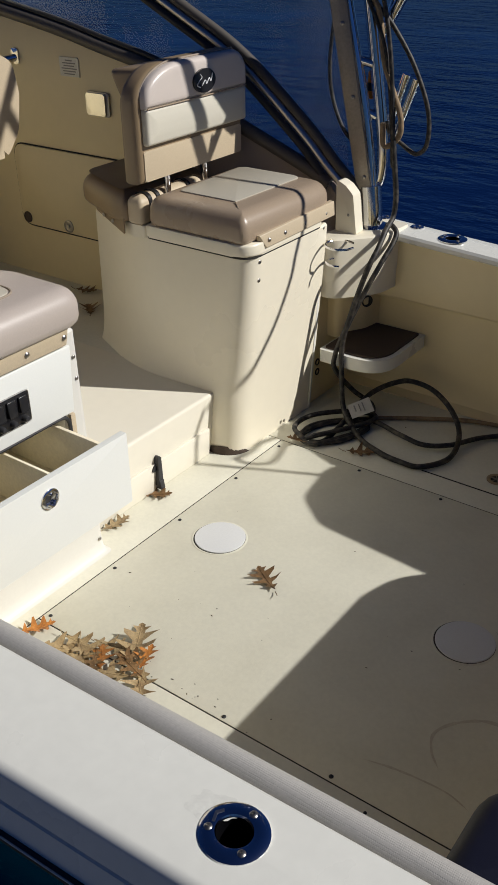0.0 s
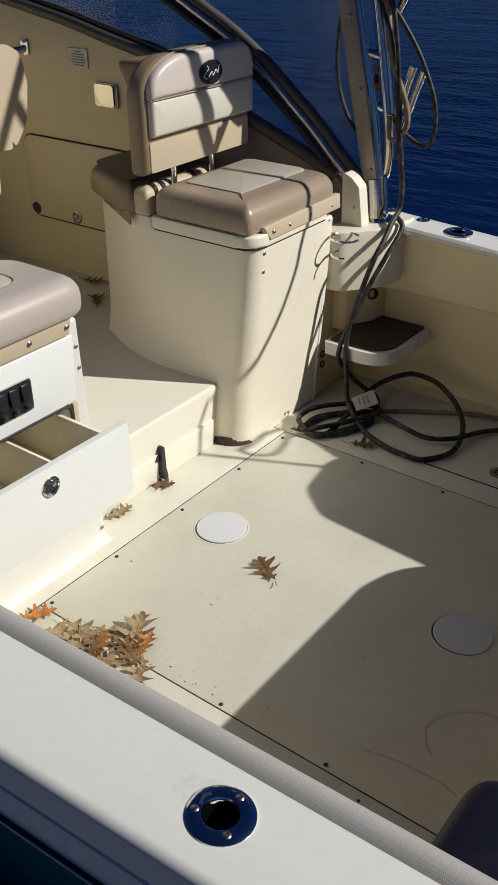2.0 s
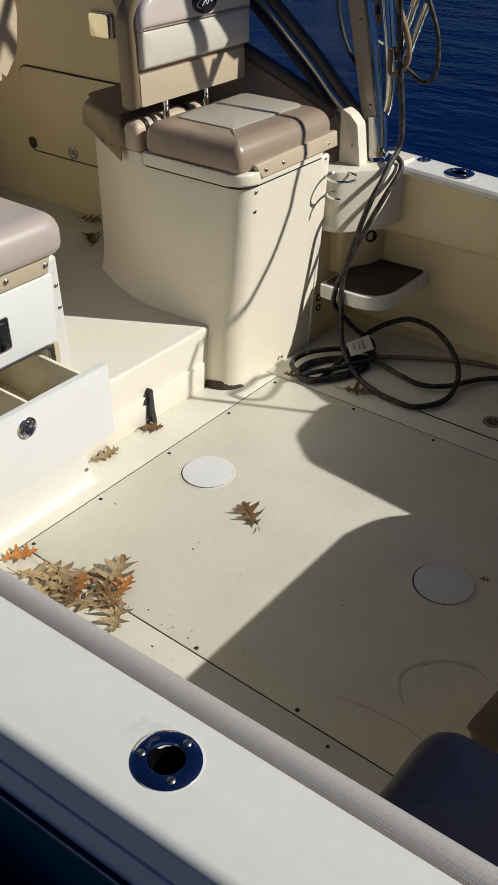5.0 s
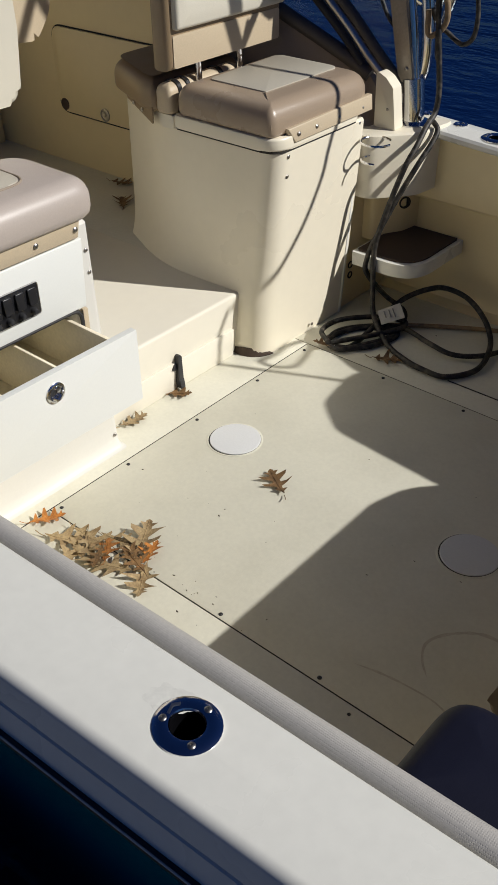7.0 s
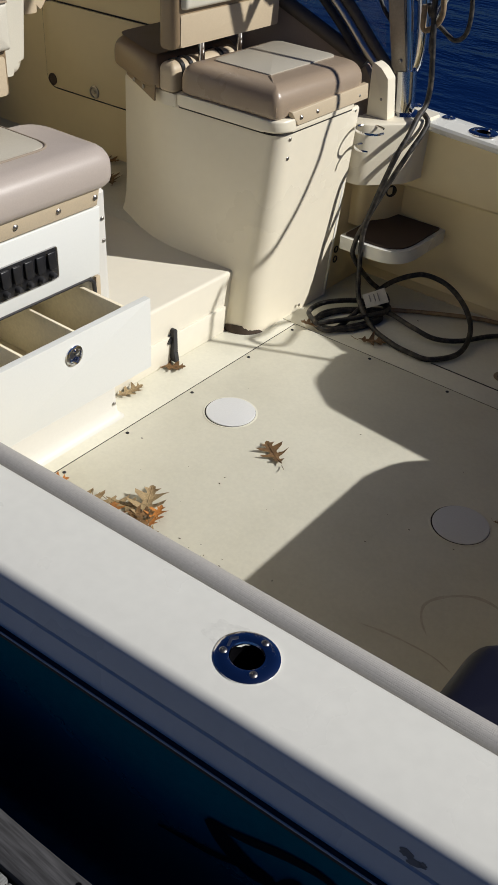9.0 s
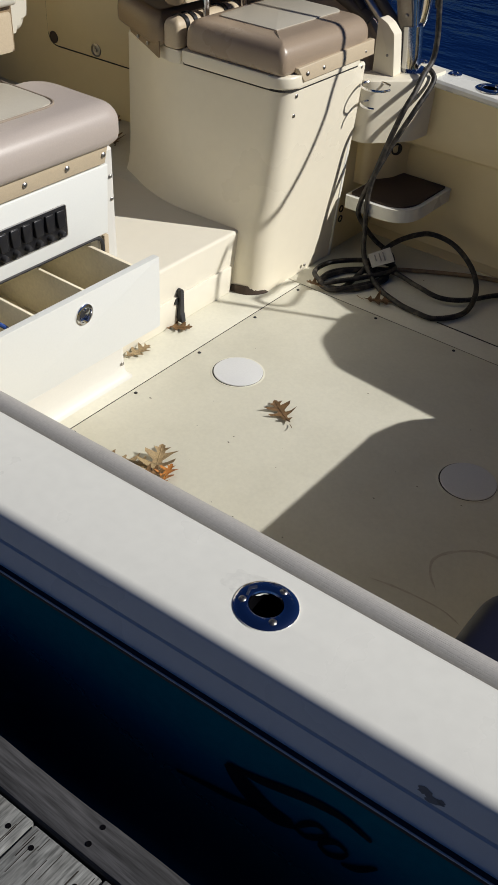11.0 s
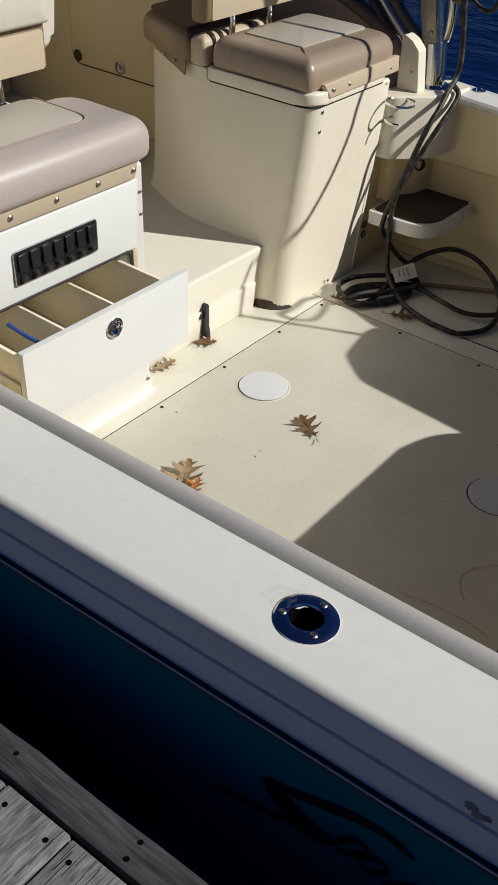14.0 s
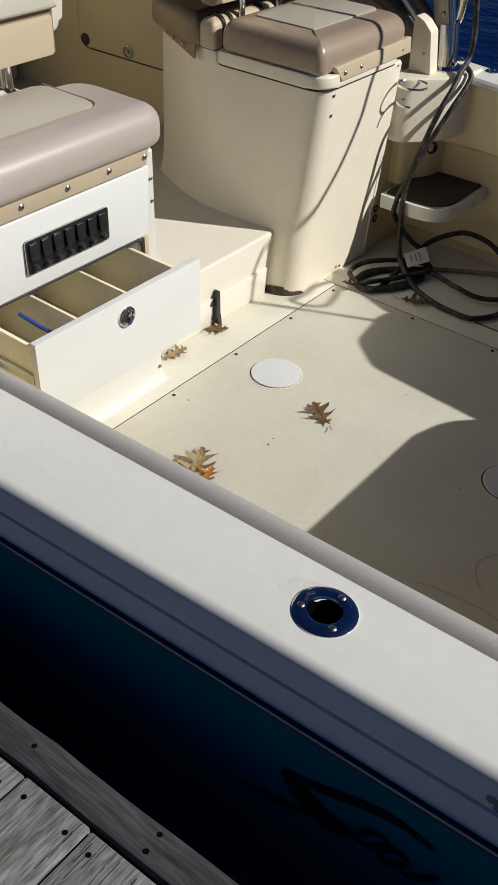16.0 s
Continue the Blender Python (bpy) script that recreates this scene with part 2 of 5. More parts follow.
def part(name, bm, mat, parent, label="", angle=38):
    """One mesh, given in world places, under a thing or a part."""
    o = ORIGIN[parent]
    bmesh.ops.translate(bm, vec=-o, verts=bm.verts)
    ob = new(name, finish(name, bm, mat, angle))
    ob.parent = parent
    ORIGIN[ob] = o
    return tagged(ob, label)


def single(name, bm, mat, label, category="", kind="", group="", angle=38):
    """A thing that is one mesh, its origin at its base."""
    c = [v.co for v in bm.verts]
    o = Vector((sum(v.x for v in c) / len(c), sum(v.y for v in c) / len(c), min(v.z for v in c)))
    bmesh.ops.translate(bm, vec=-o, verts=bm.verts)
    ob = new(name, finish(name, bm, mat, angle))
    ob.location = o
    ORIGIN[ob] = o
    return tagged(ob, label, category, group, kind)


def merge(*bms):
    out = bms[0]
    for b in bms[1:]:
        me = bpy.data.meshes.new("tmp")
        b.to_mesh(me)
        out.from_mesh(me)
        bpy.data.meshes.remove(me)
        b.free()
    return out


def hexa(corners, bevel=0.0, seg=3):
    """A six-sided block from eight corners: four below, four above, in the same turn."""
    bm = bmesh.new()
    v = [bm.verts.new(c) for c in corners]
    for q in ((3, 2, 1, 0), (4, 5, 6, 7), (0, 1, 5, 4), (1, 2, 6, 5), (2, 3, 7, 6), (3, 0, 4, 7)):
        bm.faces.new([v[i] for i in q])
    if bevel:
        bmesh.ops.bevel(bm, geom=list(bm.edges), offset=bevel, segments=seg, profile=0.5, affect="EDGES", clamp_overlap=True)
    return bm


def rbox(x0, x1, y0, y1, z0, z1, bevel=0.003, seg=2):
    return hexa([(x0, y0, z0), (x1, y0, z0), (x1, y1, z0), (x0, y1, z0), (x0, y0, z1), (x1, y0, z1), (x1, y1, z1), (x0, y1, z1)], bevel, seg)


def smooth_path(pts, n=6, closed=False):
    """Points on a Catmull-Rom curve through pts."""
    p = [Vector(a) for a in pts]
    if closed:
        p = [p[-1]] + p + [p[0], p[1]]
    else:
        p = [2 * p[0] - p[1]] + p + [2 * p[-1] - p[-2]]
    out = []
    for a, b, c, d in zip(p, p[1:], p[2:], p[3:]):
        for i in range(n):
            t = i / n
            out.append(0.5 * (2 * b + (c - a) * t + (2 * a - 5 * b + 4 * c - d) * t * t + (3 * b - a - 3 * c + d) * t ** 3))
    if not closed:
        out.append(p[-2])
    return out


def tube(pts, r, sides=10, closed=False, n=6, smooth=True, wobble=0.0):
    """A round pipe, cord or wire along a curve."""
    path = smooth_path(pts, n, closed) if smooth else [Vector(p) for p in pts]
    bm = bmesh.new()
    rings, up = [], Vector((0.13, 0.21, 0.97)).normalized()
    for i, p in enumerate(path):
        a = path[(i - 1) % len(path)] if (i or closed) else p
        b = path[(i + 1) % len(path)] if (i < len(path) - 1 or closed) else p
        d = (b - a).normalized()
        side = d.cross(up)
        if side.length < 0.05:
            side = d.orthogonal()
        side.normalize()
        up = side.cross(d).normalized()
        rr = r * (1 + wobble * noise.noise(p * 25))
        rings.append([bm.verts.new(p + rr * (math.cos(k * math.tau / sides) * side + math.sin(k * math.tau / sides) * up)) for k in range(sides)])
    pairs = list(zip(rings, rings[1:])) + ([(rings[-1], rings[0])] if closed else [])
    for a, b in pairs:
        for k in range(sides):
            bm.faces.new((a[k], a[(k + 1) % sides], b[(k + 1) % sides], b[k]))
    if not closed:
        bm.faces.new(rings[0][::-1])
        bm.faces.new(rings[-1])
    return bm


def loft(sections, caps=True, ring=True):
    """Skin over sections of equally many points."""
    bm = bmesh.new()
    rows = [[bm.verts.new(p) for p in s] for s in sections]
    n = len(rows[0])
    for a, b in zip(rows, rows[1:]):
        for k in range(n if ring else n - 1):
            bm.faces.new((a[k], a[(k + 1) % n], b[(k + 1) % n], b[k]))
    if caps and ring:
        bm.faces.new(rows[0][::-1])
        bm.faces.new(rows[-1])
    return bm


def revolve(profile, at, axis=(0, 0, 1), sides=28):
    """A turned shape: pairs of radius and height along the axis; radius 0 closes it."""
    q = Vector(axis).normalized().to_track_quat("Z", "Y")
    bm = bmesh.new()
    at = Vector(at)
    rings = []
    for r, h in profile:
        if r < 1e-6:
            rings.append([bm.verts.new(at + q @ Vector((0, 0, h)))])
        else:
            rings.append([bm.verts.new(at + q @ Vector((r * math.cos(k * math.tau / sides), r * math.sin(k * math.tau / sides), h))) for k in range(sides)])
    for a, b in zip(rings, rings[1:]):
        for k in range(sides):
            j = (k + 1) % sides
            if len(a) == 1 and len(b) > 1:
                bm.faces.new((a[0], b[k], b[j]))
            elif len(b) == 1 and len(a) > 1:
                bm.faces.new((a[k], a[j], b[0]))
            elif len(a) > 1:
                bm.faces.new((a[k], a[j], b[j], b[k]))
    return bm


def rounded(pts, radii, n=6):
    """A flat outline with rounded corners."""
    out = []
    m = len(pts)
    for i in range(m):
        p, a, b = Vector(pts[i]), Vector(pts[i - 1]), Vector(pts[(i + 1) % m])
        r = radii[i] if isinstance(radii, (list, tuple)) else radii
        if r <= 0:
            out.append(p)
            continue
        u, v = (a - p).normalized(), (b - p).normalized()
        half = u.angle(v) / 2
        d = min(r / math.tan(half), (a - p).length * 0.49, (b - p).length * 0.49)
        for k in range(n + 1):
            t = k / n
            out.append((1 - t) ** 2 * (p + u * d) + 2 * t * (1 - t) * p + t * t * (p + v * d))
    return out


def slab(outline, axis, a0, a1, bevel=0.0, seg=2):
    """An outline (two numbers a point) given thickness along x, y or z."""
    def at(p, a):
        return {"x": (a, p[0], p[1]), "y": (p[0], a, p[1]), "z": (p[0], p[1], a)}[axis]
    bm = bmesh.new()
    low = [bm.verts.new(at(p, a0)) for p in outline]
    high = [bm.verts.new(at(p, a1)) for p in outline]
    n = len(outline)
    bm.faces.new(low)
    bm.faces.new(high[::-1])
    for k in range(n):
        bm.faces.new((low[k], high[k], high[(k + 1) % n], low[(k + 1) % n]))
    if bevel:
        rim = [e for e in bm.edges if len({v in low for v in e.verts}) == 1]
        bmesh.ops.bevel(bm, geom=rim, offset=bevel, segments=seg, profile=0.5, affect="EDGES", clamp_overlap=True)
    return bm


def inset(pts, d):
    """A convex outline drawn in by d all round."""
    m, out_ = len(pts), []
    area = sum(pts[i][0] * pts[(i + 1) % m][1] - pts[(i + 1) % m][0] * pts[i][1] for i in range(m))
    s = 1 if area > 0 else -1
    for i in range(m):
        p, a, q = Vector(pts[i]), Vector(pts[i - 1]), Vector(pts[(i + 1) % m])
        u, v = (p - a).normalized(), (q - p).normalized()
        n1, n2 = Vector((-u.y, u.x)) * s, Vector((-v.y, v.x)) * s
        out_.append(p + d * (n1 + n2) / (1 + n1.dot(n2)))
    return out_


def pillow(pts, radii, z0, z1, r=0.045, low=0.02, crown=0.006, axis="z", wide=None):
    """A padded block over a convex outline: rolled top edge, softer foot, slightly crowned top."""
    levels = [(low * (1 - math.sin(radians(a))), z0 + low * (1 - math.cos(radians(a)))) for a in (0, 30, 60, 90)]
    levels += [(r * (1 - math.cos(radians(a))), z1 - r * (1 - math.sin(radians(a)))) for a in (0, 15, 30, 45, 60, 75, 90)]
    wide = wide or min((Vector(pts[i]) - Vector(pts[(i + 1) % len(pts)])).length for i in range(len(pts))) / 2
    levels += [(r + (wide * 0.85 - r) * k, z1 + crown * (1 - (1 - k) ** 2)) for k in (0.3, 0.6, 1.0)]
    sec = []
    for d, z in levels:
        rad = [max(0.004, q - d) for q in (radii if isinstance(radii, (list, tuple)) else [radii] * len(pts))]
        ring = rounded(inset(pts, d), rad, 7) if radii else inset(pts, d)
        pack = {"z": lambda p: (p.x, p.y, z), "x": lambda p: (z, p.x, p.y)}[axis]
        sec.append([Vector(pack(p)) + 0.0009 * noise.noise_vector(Vector(pack(p)) * 13) for p in ring])
    return loft(sec)


def screw(at, axis, parent, r=0.006, mat=None):
    """A domed screw head with a cross slot."""
    bm = revolve([(r, -0.001), (r, 0.0012), (r * 0.75, 0.0026), (r * 0.3, 0.003), (r * 0.25, 0.0016), (0, 0.0014)], at, axis, 12)
    return part("screw", bm, mat or STEEL, parent)


def cut(ob, bm):
    """Takes a shape, given in world places, out of a part."""
    me = bpy.data.meshes.new("cutter")
    bmesh.ops.recalc_face_normals(bm, faces=bm.faces)
    bm.to_mesh(me)
    bm.free()
    tool = new("cutter", me)
    mod = ob.modifiers.new("cut", "BOOLEAN")
    mod.operation, mod.solver, mod.object = "DIFFERENCE", "EXACT", tool
    bpy.context.view_layer.update()
    done = bpy.data.meshes.new_from_object(ob.evaluated_get(bpy.context.evaluated_depsgraph_get()))
    ob.modifiers.clear()
    ob.data = done
    bpy.data.objects.remove(tool)

# ---- water, dock, hull ----
def sea():
    bm = bmesh.new()
    s = 3000
    bm.faces.new([bm.verts.new(p) for p in ((-s, -s, -0.55), (s, -s, -0.55), (s, s, -0.55), (-s, s, -0.55))])
    single("water", bm, WATER, "dark blue rippled sea water round the boat", "water", "structure")


sea()


def out(x):
    """How far the near topside turns inboard along the boat."""
    return 0.05 * (x - 1.1) if x > -0.6 else 0.05 * -1.7 + 0.16 * (x + 0.6) ** 2


STATIONS = [-2.6, -2.2, -1.8, -1.4, -1.0, -0.6, -0.2, 0.2, 0.6, 1.0, 1.4, 1.8, 2.2]


def near_gunwale():
    g = thing("gunwale", (0.0, -0.83, 0.0), "white gelcoat side deck with rounded outer edge and steel rod holder", "gunwale", kind="structure")
    rows = []
    for x in STATIONS:
        o, i = out(x), 0.03 * (x - 1.1) + 0.010
        prof = [(-0.72 + i, 0.47), (-0.752 + i, 0.50), (-0.754 + i, 0.563), (-0.76 + i, 0.569), (-0.84, 0.573), (-0.88 + o, 0.572), (-0.906 + o, 0.5705)]
        for k in range(1, 10):
            a = radians(90 + 8.5 * k)
            prof.append((-0.906 + o + 0.020 * math.cos(a), 0.5505 + 0.020 * math.sin(a)))
        prof += [(-0.9345 + o, 0.5185), (-0.930 + o, 0.5155), (-0.937 + o, 0.5125), (-0.950 + o, 0.474), (-0.92 + o, 0.464), (-0.80, 0.46)]
        rows.append([(x, y, z) for y, z in prof])
    deck = part("deck_moulding", loft(rows), WHITE, g, angle=30)
    cut(deck, revolve([(0, -0.2), (0.0262, -0.2), (0.0262, 0.05), (0, 0.05)], (1.072, -0.829, 0.57)))
    part("coaming_liner", rbox(-0.3, 2.05, -0.735, -0.712, -0.02, 0.50, 0.004), CREAM, g, "cream inner liner")
    part("rub_rail", tube([(x, -0.9535 + out(x), 0.4665) for x in STATIONS], 0.0075, 12), RUBBER, g, "black rubber rub rail")
    part("rub_rail_insert", tube([(x, -0.9590 + out(x), 0.4722) for x in STATIONS], 0.0016, 8), LABEL, g, "thin pale strip")
    part("bolster", loft([[(x, -0.717 + 0.03 * (x - 1.1) + 0.028 * math.cos(a), 0.539 + 0.032 * math.sin(a))
                           for a in (k * math.tau / 18 for k in range(18))] for x in np.linspace(-0.3, 2.1, 30)]), GREY_VINYL, g,
         "grey dimpled vinyl coaming bolster")
    bm = bmesh.new()
    ring = []
    for k in range(48):
        a = k * math.tau / 48
        q = 1 + 0.5 * noise.noise(Vector((math.cos(a) * 1.9, math.sin(a) * 1.9, 3.0)))
        x, y = 1.022 + 0.034 * q * math.cos(a) + 0.01 * math.sin(a), -0.812 + 0.026 * q * math.sin(a)
        ring.append(bm.verts.new((x, y, 0.57312 - max(0.0, y + 0.84) * 0.0457)))
    bm.faces.new(ring)
    part("water_stain", bm, STAIN, g, "faint grey dried water stain")
    def on_side(x, z):
        return (x, -0.9259 + 0.248 * (z - 0.5552) + out(x), z)
    for cx, cz, rx, rz in ((1.400, 0.533, 0.010, 0.006), (1.413, 0.526, 0.013, 0.005), (1.424, 0.530, 0.006, 0.004)):
        bm = bmesh.new()
        edge = []
        for k in range(18):
            a = k * math.tau / 18
            q = 1 + 0.6 * noise.noise(Vector((math.cos(a) * 2, math.sin(a) * 2, cx * 40)))
            edge.append(bm.verts.new(on_side(cx + rx * q * math.cos(a), cz + rz * q * math.sin(a))))
        bm.faces.new(edge)
        part("scuff", bm, INK, g, "dark patch on the side")
    return g


near_gunwale()


def hull():
    h = thing("boat_hull", (0.0, -0.9, -0.6), "dark green glossy gelcoat hull side with dark script mark", "boat hull", kind="structure")
    rows = []
    for x in STATIONS:
        o = out(x)
        rows.append([(x, y + o, z) for y, z in ((-0.93, 0.470), (-0.943, 0.460), (-0.937, 0.34), (-0.918, 0.1), (-0.885, -0.15), (-0.835, -0.45), (-0.77, -0.8),
                                                (-0.73, -0.8), (-0.83, -0.1), (-0.88, 0.44))])
    part("topside", loft(rows), HULL, h)
    far = []
    for x in STATIONS:
        o = 0.03 - (0.03 * (x + 0.6) ** 2 if x < -0.6 else 0)
        far.append([(x, y + o, z) for y, z in ((1.50, 0.60), (1.515, 0.5), (1.51, 0.1), (1.50, -0.45), (1.46, -0.8), (1.42, -0.8), (1.46, -0.3), (1.475, 0.5))])
    part("far_topside", loft(far), HULL, h)
    part("transom", rbox(2.05, 2.12, -0.86, 1.42, -0.8, 0.5, 0.01), HULL, h)

    def on_hull(x, z):
        y = np.interp(z, [-0.15, 0.1, 0.34, 0.46], [-0.885, -0.918, -0.937, -0.943])
        return Vector((x, y + out(x) - 0.0035, z))
    strokes = [
        [(1.098, 0.312), (1.116, 0.292), (1.140, 0.268), (1.172, 0.247), (1.200, 0.250), (1.222, 0.258)],
        [(1.096, 0.314), (1.135, 0.320), (1.170, 0.332), (1.240, 0.362), (1.300, 0.374), (1.352, 0.360)],
        [(0.985, 0.172), (1.046, 0.192), (1.090, 0.204), (1.130, 0.222), (1.185, 0.248)],
        [(1.226, 0.250), (1.240, 0.280), (1.262, 0.306), (1.284, 0.300)], [(1.226, 0.250), (1.244, 0.246), (1.266, 0.268), (1.284, 0.298)],
        [(1.270, 0.246), (1.280, 0.272), (1.300, 0.292), (1.320, 0.282)], [(1.270, 0.246), (1.286, 0.238), (1.306, 0.254), (1.320, 0.280)],
        [(1.312, 0.236), (1.335, 0.250), (1.368, 0.296)],
    ]
    for s, w in zip(strokes, (0.028, 0.011, 0.009, 0.007, 0.007, 0.007, 0.007, 0.008)):
        pts = smooth_path([(a, 0, b) for a, b in s], 5)
        bm = bmesh.new()
        prev = None
        for k, p in enumerate(pts):
            d = (pts[min(k + 1, len(pts) - 1)] - pts[max(k - 1, 0)]).normalized()
            nrm = Vector((-d.z, 0, d.x)) * w * (0.35 + 0.65 * math.sin(math.pi * (k + 0.5) / len(pts)))
            pair = [bm.verts.new(on_hull(p.x + nrm.x, p.z + nrm.z)), bm.verts.new(on_hull(p.x - nrm.x, p.z - nrm.z))]
            if prev:
                bm.faces.new((prev[0], prev[1], pair[1], pair[0]))
            prev = pair
        part("script_stroke", bm, BLACK, h, "black swooping stroke of a hull mark")


hull()


def dock():
    d = thing("dock", (0.8, -1.5, -0.55), "weathered grey timber dock beside the boat", "dock", kind="structure")

    def askew(bm):
        """The dock runs a little off the boat's line."""
        for v in bm.verts:
            v.co.y += 0.03 * (v.co.x - 0.93)
        return bm
    bm = rbox(-2.6, 3.4, -1.173, -1.110, 0.20, 0.268, 0.005)
    bmesh.ops.subdivide_edges(bm, edges=[e for e in bm.edges if e.calc_length() > 1], cuts=90)
    for v in bm.verts:
        v.co += 0.003 * noise.noise_vector(v.co * 9)
    part("edge_beam", askew(bm), DOCK_X, d, "dark weathered edge beam")
    part("fascia", askew(rbox(-2.6, 3.4, -1.164, -1.126, -0.3, 0.198, 0.004)), DOCK_X, d)
    w = 0.145
    x = 0.912 - w * 22
    rnd = random.Random(4)
    while x < 3.3:
        y1 = -1.1795 + rnd.uniform(-0.002, 0.002)
        top = 0.26 + rnd.uniform(-0.002, 0.002)
        bm = rbox(x + 0.002, x + w - 0.002, -2.7, y1, 0.222, top, 0.0035)
        part("plank", askew(bm), DOCK, d)
        if 0.2 < x < 1.6:
            for sx in (0.026, 0.119):
                part("screw", askew(revolve([(0.0048, -0.001), (0.0046, 0.0008), (0.0028, 0.0005), (0, 0.0005)], (x + sx, -1.210 + rnd.uniform(-0.004, 0.004), top), sides=10)), BORE, d)
            for k in range(11 if abs(x - 0.912) < 0.01 else 3):
                sp = x + rnd.uniform(0.012, w - 0.012)
                y0 = y1 - rnd.uniform(0.002, 0.03)
                part("split", askew(rbox(sp - 0.0005, sp + 0.0007, y0 - rnd.uniform(0.02, 0.09), y0, top - 0.003, top + 0.0003, 0.0)), GASKET, d)
        x += w
    for sx, sy in ((0.45, -1.146), (0.74, -1.136), (1.002, -1.124), (1.004, -1.156), (1.4, -1.146)):
        part("screw", askew(revolve([(0.0045, -0.004), (0.0045, 0.0006), (0.002, 0.0), (0, 0.0)], (sx, sy, 0.268), sides=10)), BORE, d)
    for px in (-1.6, 0.0, 1.6):
        part("pile", revolve([(0.12, -1.4), (0.12, 0.19), (0, 0.19)], (px, -1.6, 0), sides=14), DOCK_X, d)


dock()

# ---- cockpit sole ----
def sole():
    f = thing("floor", (0.5, 0.3, -0.06), "cream moulded cockpit sole with screwed hatch panels", "floor", kind="structure")
    part("subfloor", rbox(-0.3, 2.05, -0.80, 1.46, -0.08, -0.005, 0.0), GASKET, f)
    t = 0.004
    part("deck_panel", rbox(-0.0165, 2.04, -0.2735, 0.872, -0.011, 0.0, 0.0008), FLOOR, f)
    part("deck_panel", rbox(-0.22, -0.0165 - t, -0.79, 0.872, -0.011, 0.0, 0.0008), FLOOR, f)
    part("deck_panel", rbox(-0.0165, 2.04, -0.79, -0.2735 - t, -0.011, 0.0, 0.0008), FLOOR, f)
    part("deck_panel", rbox(-0.22, 2.04, 0.872 + t, 1.455, -0.011, 0.0, 0.0008), FLOOR, f)
    part("joint", rbox(-0.0205, -0.0165, -0.79, 0.872, -0.004, -0.0012, 0.0), GASKET, f)
    part("joint", rbox(-0.0165, 2.04, -0.2775, -0.2735, -0.004, -0.0012, 0.0), GASKET, f)
    part("joint", rbox(-0.0165, 2.04, 0.872, 0.876, -0.004, -0.0012, 0.0), GASKET, f)
    part("joint", rbox(0.48, 2.0, 0.971, 0.977, -0.001, 0.0006, 0.0), GASKET, f)
    for y in (-0.25, 0.0, 0.291, 0.58, 0.83):
        screw((0.001, y, 0.0), (0, 0, 1), f, 0.0055, RUBBER)
    for x in (0.31, 0.608, 0.91, 1.2):
        screw((x, 0.853, 0.0), (0, 0, 1), f, 0.0055, RUBBER)
    for x in (0.30, 0.598, 0.893, 1.19):
        screw((x, -0.262, 0.0), (0, 0, 1), f, 0.0055, RUBBER)
    screw((1.0, -0.30, 0.0), (0, 0, 1), f, 0.004, RUBBER)


sole()


def drain():
    p = (0.708, 1.062, 0.0)
    d = thing("deck_drain", p, "round dirty brown deck drain with a dark grate", "drain")
    part("ring", revolve([(0.034, -0.001), (0.034, 0.002), (0.030, 0.004), (0.022, 0.003), (0.021, 0.0008)], p, sides=26), BROWN, d)
    part("grate", revolve([(0.0215, 0.0008), (0, 0.0008)], p, sides=26), GASKET, d)
    for k in range(3):
        v = Vector((math.cos(k * 1.047), math.sin(k * 1.047), 0)) * 0.021
        part("grate_bar", tube([Vector(p) - v + Vector((0, 0, 0.002)), Vector(p) + Vector((0, 0, 0.0022)), Vector(p) + v + Vector((0, 0, 0.002))], 0.0016, 6), BAR, d)


drain()


def deck_plate(x, y):
    p = thing("deck_plate", (x, y, 0), "round white plastic inspection plate set in the sole", "deck plate", "inspection plates")
    part("flange", revolve([(0.0845, -0.001), (0.0845, 0.0008), (0.083, 0.0014), (0.0795, 0.0014), (0.079, 0.0006)], (x, y, 0), sides=48), FLOOR, p, "cream flange level with the sole")
    part("gap", revolve([(0.0792, 0.0009), (0.074, 0.0009)], (x, y, 0), sides=48), GASKET, p, "dark gap round the lid")
    lid = revolve([(0.0768, 0.0006), (0.0766, 0.0030), (0.0756, 0.0036), (0.0745, 0.0037), (0.0, 0.0037)], (x + 0.0012, y + 0.0012, 0), sides=48)
    part("lid", lid, PLATE, p)


deck_plate(0.159, 0.288)
deck_plate(0.949, 0.295)

# ---- raised helm deck with its step ----
def helm_deck():
    d = thing("helm_deck", (-1.0, 0.3, 0.0), "cream raised helm deck ending in a low step", "deck", kind="structure")
    bm = hexa([(-2.0, -0.75, 0.0), (-0.178, -0.75, 0.0), (-0.178, 0.72, 0.0), (-2.0, 0.72, 0.0),
               (-2.0, -0.75, 0.232), (-0.156, -0.75, 0.232), (-0.156, 0.72, 0.232), (-2.0, 0.72, 0.232)], 0.012, 4)
    part("step_body", bm, STEP, d)
    part("deck_sheet", rbox(-2.0, -0.17, 0.70, 1.15, 0.12, 0.2305, 0.002), FLOOR, d)
    part("step_lip", hexa([(-0.176, 0.0, 0.0), (-0.166, 0.0, 0.0), (-0.166, 0.652, 0.0), (-0.176, 0.652, 0.0),
                           (-0.172, 0.0, 0.104), (-0.160, 0.0, 0.104), (-0.160, 0.652, 0.104), (-0.172, 0.652, 0.104)], 0.004, 2), STEP, d)


helm_deck()


